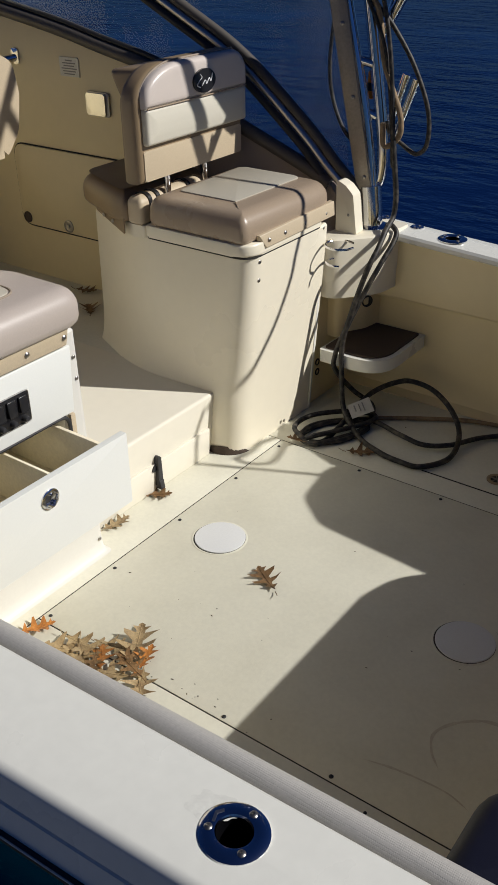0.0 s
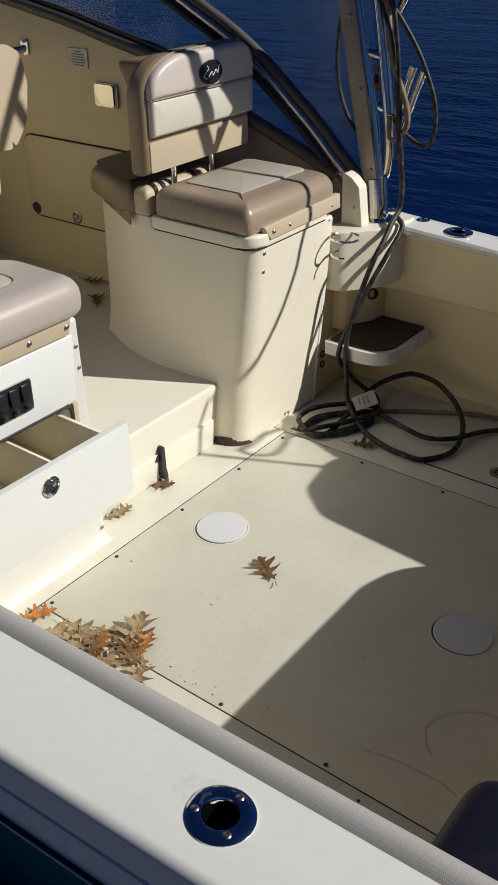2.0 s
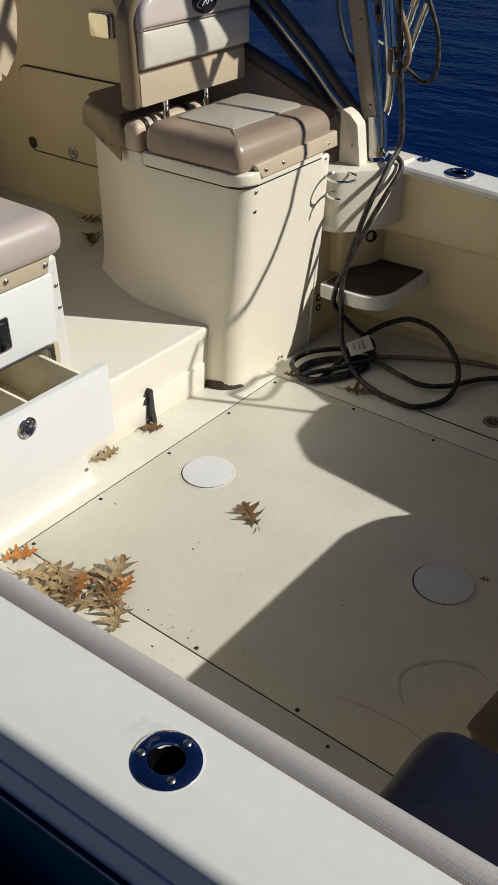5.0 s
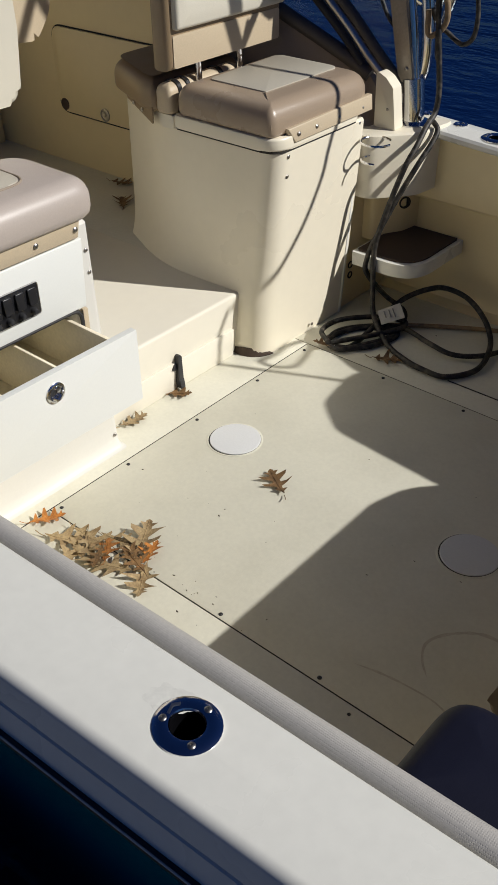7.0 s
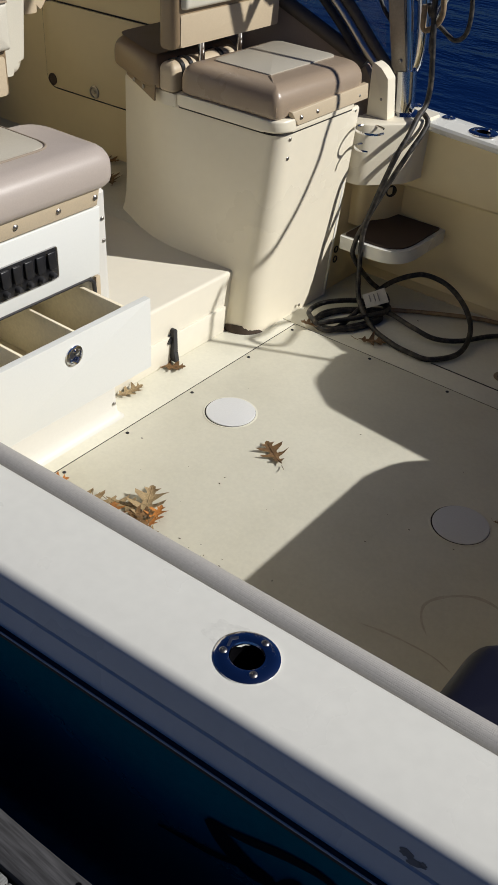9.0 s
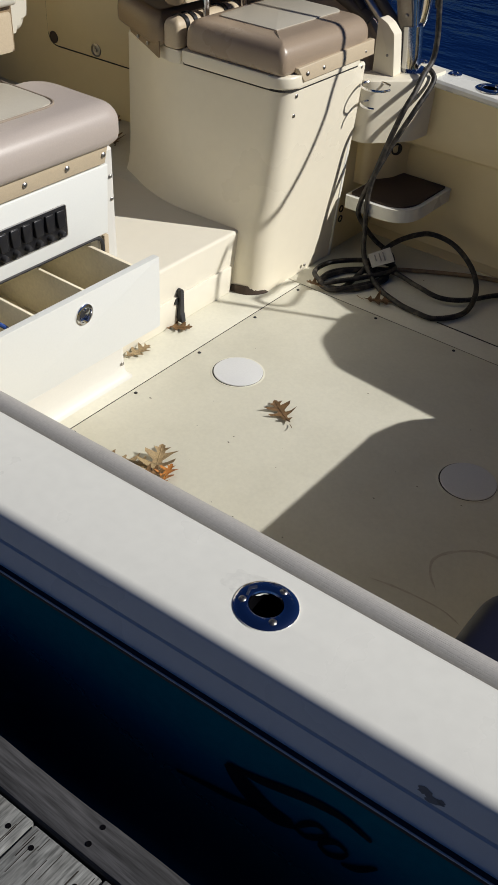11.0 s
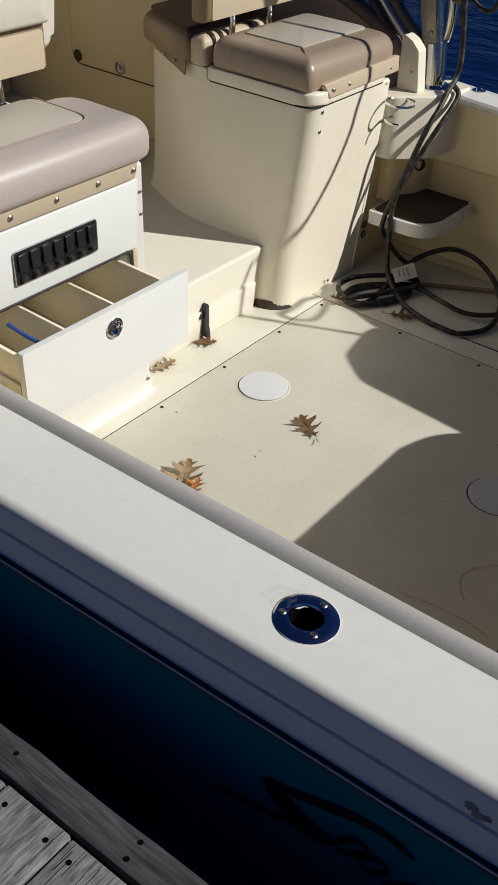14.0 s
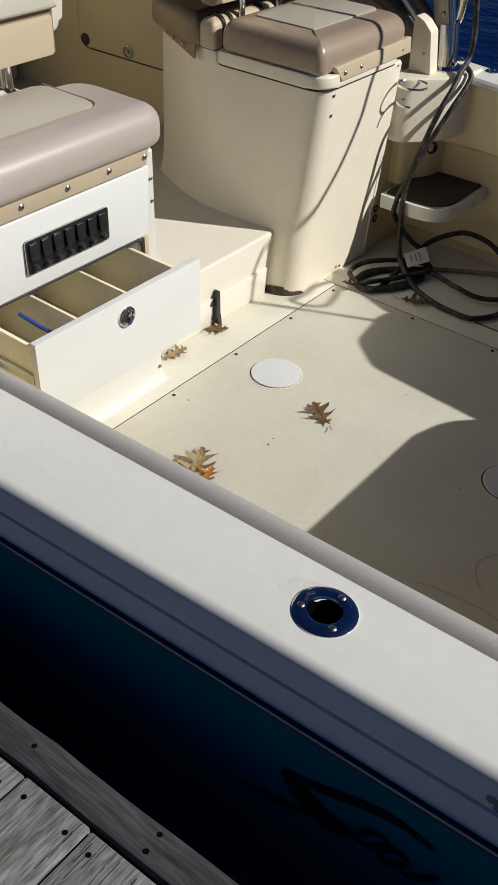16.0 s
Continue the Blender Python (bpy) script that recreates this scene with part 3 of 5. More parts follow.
def strap_latch():
    s = thing("strap_latch", (-0.15, 0.38, 0.02), "black rubber strap latch on the step face", "latch")
    part("strap", slab(rounded([(0.369, 0.022), (0.391, 0.022), (0.387, 0.130), (0.373, 0.132)], 0.005), "x", -0.166, -0.148, 0.003), RUBBER, s)
    part("pull_tab", hexa([(-0.164, 0.372, 0.012), (-0.142, 0.372, 0.012), (-0.142, 0.392, 0.012), (-0.164, 0.392, 0.012), (-0.164, 0.371, 0.044), (-0.146, 0.371, 0.044), (-0.146, 0.391, 0.044), (-0.164, 0.391, 0.044)], 0.002), RUBBER, s)
    part("keeper", slab(rounded([(0.352, 0.084), (0.372, 0.078), (0.372, 0.104), (0.360, 0.100)], 0.003), "x", -0.166, -0.156, 0.002), BLACK, s)


strap_latch()

# ---- starboard side: topsides, gunwale, pod ----
def zg(x):
    return 0.648 - 0.055 * x


def far_side():
    g = thing("far_gunwale", (0.3, 1.44, 0.0), "white gelcoat gunwale over cream cockpit side liner", "gunwale", kind="structure")
    xs = list(np.linspace(-0.16, 2.1, 16))
    rows = []
    for x in xs:
        z = zg(x)
        prof = [(1.40, z - 0.03), (1.372, z - 0.028), (1.362, z - 0.02), (1.362, z - 0.008), (1.370, z)]
        prof += [(1.44, z + 0.004), (1.495, z), (1.512, z - 0.008), (1.52, z - 0.03), (1.515, z - 0.09), (1.47, z - 0.09)]
        rows.append([(x, a, b) for a, b in prof])
    cap = part("cap", loft(rows), WHITE, g, angle=30)
    cut(cap, revolve([(0, -0.2), (0.0262, -0.2), (0.0262, 0.05), (0, 0.05)], (0.306, 1.432, zg(0.306))))
    rows = [[(x, a, b) for a, b in ((1.388, zg(x) - 0.02), (1.392, 0.46), (1.398, 0.395), (1.408, 0.384), (1.455, 0.382), (1.47, 0.40), (1.47, zg(x) - 0.04))] for x in xs]
    part("coaming_liner", loft(rows), CREAM, g, angle=30)
    rows = [[(x, a, b) for a, b in ((1.452, 0.40), (1.450, 0.2), (1.444, 0.06), (1.432, 0.02), (1.40, 0.004), (1.40, -0.03), (1.49, -0.03), (1.49, 0.40))] for x in xs]
    part("side_liner", loft(rows), CREAM, g, angle=40)


far_side()


def flush_fitting(name, at, r, label, cat, bore=True):
    """A steel flange let into a deck; with an angled bore for a rod, or a plain cap."""
    x, y, z = at
    p = thing(name, at, label, cat)
    if bore:
        bm = revolve([(0.0245, 0.001), (0.0262, 0.0042), (0.030, 0.0055), (0.043, 0.0045), (0.0485, 0.0015), (0.049, -0.002)], at, sides=36)
        for v in bm.verts:
            v.co.x = x + (v.co.x - x) * 1.05
        part("flange", bm, CHROME, p)
        # Near-black and without specular: the hole's shade is put into the colour.
        part("socket", revolve([(0.0255, 0.0018), (0.0252, -0.02), (0.025, -0.16), (0, -0.16)], at, sides=28), BORE, p, "rod socket with its shade painted black")
        for a in (80, 205, 322):
            q = (x + 0.0365 * math.cos(radians(a)), y + 0.036 * math.sin(radians(a)), z + 0.0045)
            screw(q, (0, 0, 1), p, 0.0062)
        part("cast_mark", slab([(x - 0.034, y - 0.006), (x - 0.040, y + 0.010), (x - 0.032, y + 0.020), (x - 0.029, y + 0.016), (x - 0.035, y + 0.008), (x - 0.030, y - 0.004)], "z", z + 0.004, z + 0.0062), ALU, p)
    else:
        part("cap", revolve([(r, -0.003), (r, 0.003), (r * 0.85, 0.006), (r * 0.6, 0.006), (r * 0.55, 0.003), (0, 0.004)], at, sides=26), CHROME, p)


flush_fitting("rod_holder", (1.072, -0.829, 0.5725), 0.05, "polished steel flush rod holder in the white side deck", "rod holder")
flush_fitting("rod_holder", (0.306, 1.432, zg(0.306) + 0.004), 0.05, "polished steel flush rod holder in the far gunwale", "rod holder")
flush_fitting("deck_filler", (0.157, 1.458, zg(0.157) + 0.003), 0.024, "small round steel deck filler cap", "filler cap", False)
flush_fitting("deck_filler", (0.02, 1.475, zg(0.02) + 0.003), 0.024, "small round steel deck filler cap", "filler cap", False)


def pod():
    """The moulded corner under the top's leg: an upper block, a recess and a tread."""
    p = thing("corner_moulding", (0.0, 1.3, 0.0), "cream moulded corner block under the metal leg", "moulding", kind="structure")
    o = rounded([(-0.16, 1.16), (0.0, 1.15), (0.118, 1.29), (0.135, 1.46), (-0.16, 1.46)], [0, 0.07, 0.14, 0.03, 0])
    lo = [(x * 0.96 - 0.004, 1.46 + (y - 1.46) * 0.97, 0.437) for x, y in o]
    hi = [(x, y, 0.632) for x, y in o]
    cap = [(x * 0.95, 1.46 + (y - 1.46) * 0.95, 0.652) for x, y in o]
    part("upper_block", loft([lo, hi, [(x * 0.985, 1.46 + (y - 1.46) * 0.985, 0.647) for x, y in o], cap]), GEL, p, angle=30)
    r = rounded([(-0.2, 1.27), (-0.04, 1.27), (0.02, 1.37), (0.035, 1.47), (-0.2, 1.47)], [0, 0.04, 0.09, 0.02, 0])
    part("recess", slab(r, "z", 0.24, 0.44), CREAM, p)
    fin = rounded([(-0.05, 0.652), (0.034, 0.652), (0.016, 0.785), (-0.012, 0.812), (-0.05, 0.830)], [0, 0.004, 0.02, 0.03, 0.01])
    part("upright_fin", slab(fin, "y", 1.245, 1.293, 0.006, 3), GEL, p, "white moulded upright beside the leg")
    screw((0.0, 1.2455, 0.715), (0, -1, 0), p, 0.005)
    part("scupper", revolve([(0.022, 0.0), (0.022, 0.004), (0.016, 0.004), (0.015, -0.004), (0, -0.004)], (0.020, 1.372, 0.365), (0.83, -0.55, 0)), GASKET, p)
    part("bulkhead", rbox(-0.2, -0.085, 1.05, 1.47, -0.02, 0.60, 0.004), CREAM, p)
    part("trim_strip", hexa([(-0.09, 1.122, 0), (-0.066, 1.122, 0), (-0.066, 1.134, 0), (-0.09, 1.134, 0), (-0.06, 1.122, 0.45), (-0.036, 1.122, 0.45), (-0.036, 1.134, 0.45), (-0.06, 1.134, 0.45)], 0.003), WHITE, p)
    for z in (0.155, 0.115):
        part("drain", revolve([(0.014, 0), (0.014, 0.003), (0.009, 0.003), (0.009, -0.002), (0, -0.002)], (-0.085, 1.205, z), (1, 0, 0), 14), GASKET, p)


pod()


def tread():
    s = thing("boarding_tread", (0.08, 1.3, 0.2), "cream moulded step with dark brown foam tread pad", "step")
    o = rounded([(-0.03, 1.128), (0.228, 1.128), (0.228, 1.455), (-0.03, 1.455)], [0.012, 0.15, 0.012, 0.0], 12)
    part("shelf", slab(o, "z", 0.205, 0.252, 0.007), WHITE, s)
    o = rounded([(-0.018, 1.146), (0.210, 1.146), (0.210, 1.44), (-0.018, 1.44)], [0.012, 0.135, 0.01, 0.0], 12)
    part("tread_pad", slab(o, "z", 0.252, 0.258, 0.002), PAD, s)


tread()


def side_wall():
    w = thing("wall_starboard", (-1.0, 1.17, 0.23), "cream moulded cabin side under the windshield", "wall", kind="structure")
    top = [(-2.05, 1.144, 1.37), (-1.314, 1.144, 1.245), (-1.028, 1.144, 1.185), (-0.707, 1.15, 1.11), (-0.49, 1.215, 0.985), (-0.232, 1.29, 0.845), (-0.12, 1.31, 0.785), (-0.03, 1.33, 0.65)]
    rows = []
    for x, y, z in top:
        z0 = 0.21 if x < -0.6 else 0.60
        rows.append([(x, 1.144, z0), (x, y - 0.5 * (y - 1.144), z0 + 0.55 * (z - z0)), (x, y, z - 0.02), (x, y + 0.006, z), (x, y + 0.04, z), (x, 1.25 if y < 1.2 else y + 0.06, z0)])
    part("side_panel", loft(rows[:4]), CREAM, w, angle=50)
    # Aft stretch of the same wall; dark brown puts its deep shade into the colour.
    part("aft_panel", loft(rows[3:]), UMBER, w, "aft side panel with its shade painted dark brown", angle=50)
    o = rounded([(-1.556, 0.449), (-0.905, 0.449), (-0.905, 0.793), (-1.556, 0.793)], 0.06)
    part("locker_gasket", tube([(p.x, 1.142, p.y) for p in o], 0.0028, 6, True, smooth=False), GASKET, w)
    return w


side_wall()


def locker_door():
    d = thing("locker_door", (-1.23, 1.14, 0.45), "cream locker door with two round latches in the cabin side", "door")
    o = rounded([(-1.55, 0.455), (-0.91, 0.455), (-0.91, 0.79), (-1.55, 0.79)], 0.05)
    part("panel", slab(o, "y", 1.134, 1.147, 0.004), CREAM, d)
    part("latch", revolve([(0.026, 0), (0.026, 0.004), (0.020, 0.006), (0.018, 0.003), (0.008, 0.002), (0.006, 0.006), (0, 0.007)], (-1.268, 1.134, 0.484), (0, -1, 0)), STEEL, d, "dull steel ring latch")
    part("finger_hole", revolve([(0.024, 0), (0.024, 0.003), (0.020, 0.003), (0.019, 0.0005), (0, 0.0005)], (-1.516, 1.134, 0.484), (0, -1, 0)), PAD, d, "dark recessed plug")


locker_door()


def wall_plate():
    s = thing("capacity_label", (-1.174, 1.14, 1.08), "small printed capacity label on the cabin side", "label")
    part("plate", slab(rounded([(-1.224, 1.078), (-1.124, 1.078), (-1.124, 1.146), (-1.224, 1.146)], 0.004), "y", 1.139, 1.1425), LABEL, s)
    for k in range(6):
        z = 1.135 - 0.0095 * k
        w = 0.035 if k == 0 else 0.078 - 0.012 * (k % 3)
        part("print_bar", slab([(-1.174 - w / 2, z - 0.0018), (-1.174 + w / 2, z - 0.0018), (-1.174 + w / 2, z + 0.0018), (-1.174 - w / 2, z + 0.0018)], "y", 1.1375, 1.139), INK, s)
    c = thing("outlet_cover", (-1.035, 1.13, 0.95), "polished steel outlet cover on the cabin side", "cover")
    part("backplate", slab(rounded([(-1.092, 0.948), (-0.978, 0.948), (-0.978, 1.036), (-1.092, 1.036)], 0.012), "y", 1.134, 1.143, 0.003), STEEL, c)
    part("flap", slab(rounded([(-1.087, 0.953), (-0.99, 0.953), (-0.99, 1.032), (-1.087, 1.032)], 0.006), "y", 1.124, 1.135, 0.004, 3), CHROME, c)
    k = thing("hinge_arm", (-1.47, 1.14, 1.1), "small steel pivot bracket on the cabin side", "bracket")
    part("base", slab(rounded([(-1.49, 1.10), (-1.45, 1.10), (-1.45, 1.16), (-1.49, 1.16)], 0.012), "y", 1.136, 1.143, 0.002), CHROME, k)
    part("arm", tube([(-1.47, 1.14, 1.125), (-1.485, 1.11, 1.12), (-1.51, 1.085, 1.115)], 0.014, 10), CHROME, k)


wall_plate()


def bulkhead():
    w = thing("wall_forward", (-2.0, 0.2, 0.23), "cream forward bulkhead with a door panel", "wall", kind="structure")
    part("panel", rbox(-2.06, -1.98, -0.9, 1.13, 0.2, 1.2, 0.01), CREAM, w)
    part("door_panel", rbox(-1.99, -1.965, 0.45, 1.06, 0.36, 1.1, 0.008, 3), CREAM, w)


bulkhead()


def face_inboard(ob):
    """Turns a single sheet so that its outer side looks into the boat."""
    if sum(p.normal.y * p.area for p in ob.data.polygons) > 0:
        ob.data.flip_normals()


def windshield():
    w = thing("windshield", (-0.8, 1.2, 0.8), "framed side windshield with dark rubber seals", "windshield")
    base = [(-2.05, 1.15, 1.38), (-1.314, 1.15, 1.258), (-1.028, 1.15, 1.198), (-0.707, 1.156, 1.122), (-0.49, 1.22, 0.99), (-0.232, 1.294, 0.852), (-0.12, 1.314, 0.79)]
    part("base_seal", tube(base, 0.025, 12), FRAME, w, "dull dark vinyl base seal")
    part("base_trim", tube([(x, y + 0.004, z + 0.032) for x, y, z in base[:5]], 0.010, 10), RUBBER, w, "black rubber trim")
    rail = [(-1.12, 1.09, 1.60), (-0.708, 1.2, 1.333), (-0.474, 1.26, 1.175), (-0.237, 1.295, 0.965), (-0.122, 1.31, 0.844), (-0.04, 1.332, 0.755), (-0.005, 1.34, 0.715)]
    part("frame_rail", tube(rail, 0.016, 12), ALU, w, "aluminium frame rail")
    part("frame_seal", tube([(x + 0.024, y + 0.010, z + 0.018) for x, y, z in rail], 0.018, 10), FRAME, w, "dull dark frame seal")
    part("inner_seal", tube([(x - 0.022, y - 0.01, z - 0.02) for x, y, z in rail[:5]], 0.014, 10), RUBBER, w)
    bm = bmesh.new()
    lo = [bm.verts.new((x, y + 0.004, z)) for x, y, z in ((-2.05, 1.15, 1.38), (-1.314, 1.15, 1.26), (-0.707, 1.156, 1.125), (-0.122, 1.31, 0.84))]
    hi = [bm.verts.new(p) for p in ((-1.9, 1.0, 1.95), (-1.5, 1.03, 1.85), (-1.12, 1.09, 1.60), (-0.474, 1.262, 1.175))]
    for k in range(3):
        bm.faces.new((lo[k], lo[k + 1], hi[k + 1], hi[k]))
    pane = part("pane", bm, GLASS, w, "clear tinted glass")
    face_inboard(pane)
    pane.visible_shadow = False
    bm = bmesh.new()
    v = [bm.verts.new(p) for p in ((-0.05, 1.335, 0.78), (-0.474, 1.265, 1.18), (-1.12, 1.095, 1.62), (-1.0, 1.1, 1.95), (-0.20, 1.33, 1.70), (-0.10, 1.335, 1.2))]
    bm.faces.new(v)
    cur = part("curtain", bm, VINYL_CLEAR, w, "clear vinyl side curtain")
    face_inboard(cur)
    cur.visible_shadow = False


windshield()


def top_leg():
    t = thing("top_leg", (0.02, 1.36, 0.65), "stainless pipe leg of the hard top with rungs and flat bar", "pipe leg")
    part("foot_flange", revolve([(0.062, 0), (0.062, 0.004), (0.05, 0.009), (0.038, 0.011), (0, 0.011)], (0.028, 1.36, 0.652)), CHROME, t)
    part("foot_pipe", tube([(0.028, 1.36, 0.655), (0.024, 1.362, 0.70), (0.012, 1.366, 0.79)], 0.039, 18), CHROME, t)
    part("inner_pipe", tube([(0.02, 1.366, 0.775), (-0.02, 1.37, 1.014), (-0.104, 1.37, 1.353), (-0.19, 1.36, 1.75)], 0.019, 14), CHROME, t)
    part("outer_pipe", tube([(0.006, 1.388, 0.77), (0.032, 1.398, 0.815), (0.034, 1.40, 0.923), (0.006, 1.40, 1.102), (-0.038, 1.40, 1.354), (-0.105, 1.39, 1.75)], 0.0215, 14), CHROME, t)
    bm = hexa([(-0.020, 1.328, 0.782), (0.034, 1.334, 0.782), (0.034, 1.346, 0.782), (-0.020, 1.340, 0.782),
               (-0.240, 1.33, 1.76), (-0.172, 1.336, 1.76), (-0.172, 1.348, 1.76), (-0.240, 1.342, 1.76)], 0.003, 2)
    part("flat_bar", bm, BAR, t, "flat dull metal curtain bar")
    for z, x in ((0.825, 0.006), (1.08, -0.050), (1.3, -0.10)):
        screw((x, 1.331, z), (0.1, -1, 0), t, 0.007)
    for a, b in (((-0.078, 1.37, 1.19), (-0.012, 1.39, 1.178)), ((-0.036, 1.37, 1.032), (0.008, 1.392, 1.014)), ((-0.12, 1.37, 1.40), (-0.05, 1.39, 1.385))):
        part("rung", tube([a, ((a[0] + b[0]) / 2, (a[1] + b[1]) / 2, (a[2] + b[2]) / 2 + 0.003), b], 0.015, 10), CHROME, t)
    for a, b in (((0.012, 1.46, 0.95), (0.076, 1.46, 1.145)), ((0.034, 1.485, 0.935), (0.102, 1.485, 1.128)), ((-0.02, 1.46, 1.26), (0.05, 1.46, 1.45))):
        part("rod_tube", tube([a, ((a[0] + b[0]) / 2, a[1], (a[2] + b[2]) / 2), b], 0.015, 12), CHROME, t)
    part("rod_bracket", tube([(0.02, 1.40, 0.99), (0.025, 1.44, 0.985), (0.025, 1.48, 0.98)], 0.009, 8), CHROME, t)
    part("brace", tube([(-0.03, 1.44, 1.24), (0.03, 1.46, 1.353), (0.23, 1.46, 1.70), (0.40, 1.45, 2.0), (0.55, 1.43, 2.3)], 0.019, 12), CHROME, t)
    # Unseen second brace, placed for its shadow band on the backrest.
    part("brace", tube([(0.47, 1.42, 1.58), (0.53, 1.42, 1.71), (0.67, 1.42, 2.02), (0.78, 1.42, 2.3)], 0.024, 12), CHROME, t)
    part("cross_pipe", tube([(0.16, 1.46, 1.585), (0.26, 1.44, 1.59), (0.47, 1.42, 1.60)], 0.015, 10), CHROME, t)
    part("side_pipe", tube([(-0.28, 1.36, 2.3), (0.3, 1.40, 2.3), (0.78, 1.42, 2.3)], 0.02, 12), CHROME, t)
    part("upper_pipe", tube([(-0.19, 1.36, 1.74), (-0.24, 1.36, 2.0), (-0.28, 1.36, 2.3)], 0.019, 12), CHROME, t)
    # Added out of view to shade the right part of the backrest.
    part("rolled_curtain", tube([(0.15, 1.46, 1.53), (0.27, 1.46, 1.69), (0.38, 1.46, 1.86)], 0.10, 14), GREY_VINYL, t, "unseen grey roll added to shade the backrest")
    f = thing("float_tag", (-0.02, 1.42, 1.1), "small orange and black float hanging on the leg", "float")
    part("body", revolve([(0.0, 0), (0.012, 0.005), (0.016, 0.03), (0.016, 0.085), (0.008, 0.1), (0, 0.1)], (-0.035, 1.425, 1.06), (0.05, 0, 1)), ORANGE, f)
    part("band", revolve([(0.0175, 0.03), (0.0175, 0.055)], (-0.035, 1.425, 1.06), (0.05, 0, 1)), BLACK, f)


top_leg()


def cords():
    def cord(name, pts, r, mat, label, cat="rope"):
        single(name, tube(pts, r, 10, n=7, wobble=0.05), mat, label, cat)
    cord("shore_cable", [(0.088, 1.37, 0.95), (0.102, 1.37, 0.85), (0.112, 1.37, 0.765), (0.112, 1.36, 0.70), (0.118, 1.30, 0.668), (0.128, 1.235, 0.625), (0.118, 1.185, 0.56), (0.087, 1.15, 0.42),
                         (0.068, 1.125, 0.3), (0.080, 1.108, 0.17), (0.11, 1.085, 0.06), (0.211, 1.02, 0.016), (0.321, 0.974, 0.0125), (0.40, 0.962, 0.0125), (0.474, 0.972, 0.0125),
                         (0.529, 1.076, 0.0125), (0.504, 1.203, 0.032), (0.437, 1.281, 0.07), (0.334, 1.337, 0.1), (0.249, 1.323, 0.12), (0.201, 1.278, 0.118), (0.149, 1.227, 0.09),
                         (0.127, 1.157, 0.06), (0.119, 1.034, 0.02), (0.12, 0.93, 0.0125), (0.079, 0.90, 0.0125)], 0.0095, CORD, "thick weathered black cable looped over the gunwale onto the sole", "cable")
    cord("dock_line", [(0.085, 1.37, 0.664), (0.118, 1.352, 0.667), (0.142, 1.33, 0.64), (0.130, 1.25, 0.56), (0.098, 1.20, 0.46), (0.062, 1.13, 0.32), (0.045, 1.115, 0.25), (0.046, 1.118, 0.195), (0.07, 1.21, 0.08), (0.128, 1.253, 0.02), (0.173, 1.174, 0.0125), (0.188, 1.072, 0.0125),
                       (0.145, 0.963, 0.0125), (0.10, 0.893, 0.0125), (0.041, 0.908, 0.0125), (0.025, 0.996, 0.0125), (0.083, 1.085, 0.0125), (0.188, 1.142, 0.02), (0.331, 1.095, 0.03),
                       (0.421, 1.095, 0.02), (0.497, 1.148, 0.018), (0.56, 1.26, 0.014), (0.66, 1.36, 0.013)], 0.009, CORD, "black dock line coiled on the cream sole")
    cord("tan_line", [(0.02, 0.93, 0.010), (0.03, 1.0, 0.010), (0.079, 1.085, 0.010), (0.183, 1.18, 0.010), (0.315, 1.27, 0.010), (0.47, 1.355, 0.010), (0.62, 1.39, 0.012)], 0.008, ROPE_TAN, "dirty tan rope lying along the sole")
    cord("small_coil", [(0.06, 0.885, 0.03), (0.0, 0.93, 0.034), (0.005, 1.03, 0.034), (0.09, 1.13, 0.033), (0.18, 1.17, 0.03), (0.20, 1.12, 0.03), (0.14, 1.0, 0.03), (0.09, 0.92, 0.03), (0.05, 0.90, 0.014), (0.03, 0.96, 0.011), (0.06, 1.05, 0.010), (0.14, 1.12, 0.010), (0.20, 1.10, 0.010), (0.17, 0.98, 0.01), (0.10, 0.90, 0.01)], 0.009, CORD, "loose turns of black line on the sole")
    cord("hanging_rope", [(-0.06, 1.38, 1.42), (-0.007, 1.40, 1.347), (0.038, 1.42, 1.291), (0.11, 1.44, 1.177), (0.167, 1.45, 1.042), (0.173, 1.45, 0.934), (0.14, 1.44, 0.898), (0.09, 1.43, 0.927), (0.06, 1.42, 0.952), (0.05, 1.39, 1.0)], 0.008, CORD, "weathered rope hanging in a loop on the leg")
    cord("hanging_rope", [(-0.05, 1.37, 1.42), (0.005, 1.38, 1.334), (0.032, 1.38, 1.194), (0.067, 1.38, 1.112), (0.101, 1.38, 1.036), (0.108, 1.38, 0.975), (0.078, 1.38, 0.934), (0.05, 1.375, 0.93), (0.045, 1.372, 1.0)], 0.0095, ROPE_TAN, "tan rope hanging in a loop on the leg")
    cord("hanging_rope", [(0.0, 1.37, 1.45), (0.035, 1.375, 1.326), (0.062, 1.372, 1.195), (0.082, 1.37, 1.023), (0.088, 1.37, 0.90), (0.09, 1.375, 0.86)], 0.0075, CORD, "black cable running down the leg")
    cord("hanging_rope", [(-0.04, 1.36, 1.40), (0.03, 1.375, 1.25), (0.055, 1.38, 1.13), (0.074, 1.378, 1.0), (0.080, 1.376, 0.95)], 0.0065, CORD, "weathered rope hanging in a loop on the leg")
    cord("hanging_rope", [(-0.15, 1.39, 1.40), (-0.18, 1.4, 1.244), (-0.184, 1.4, 1.138), (-0.167, 1.4, 1.049), (-0.12, 1.39, 0.965), (-0.05, 1.375, 0.91)], 0.007, CORD, "thin black line behind the leg")
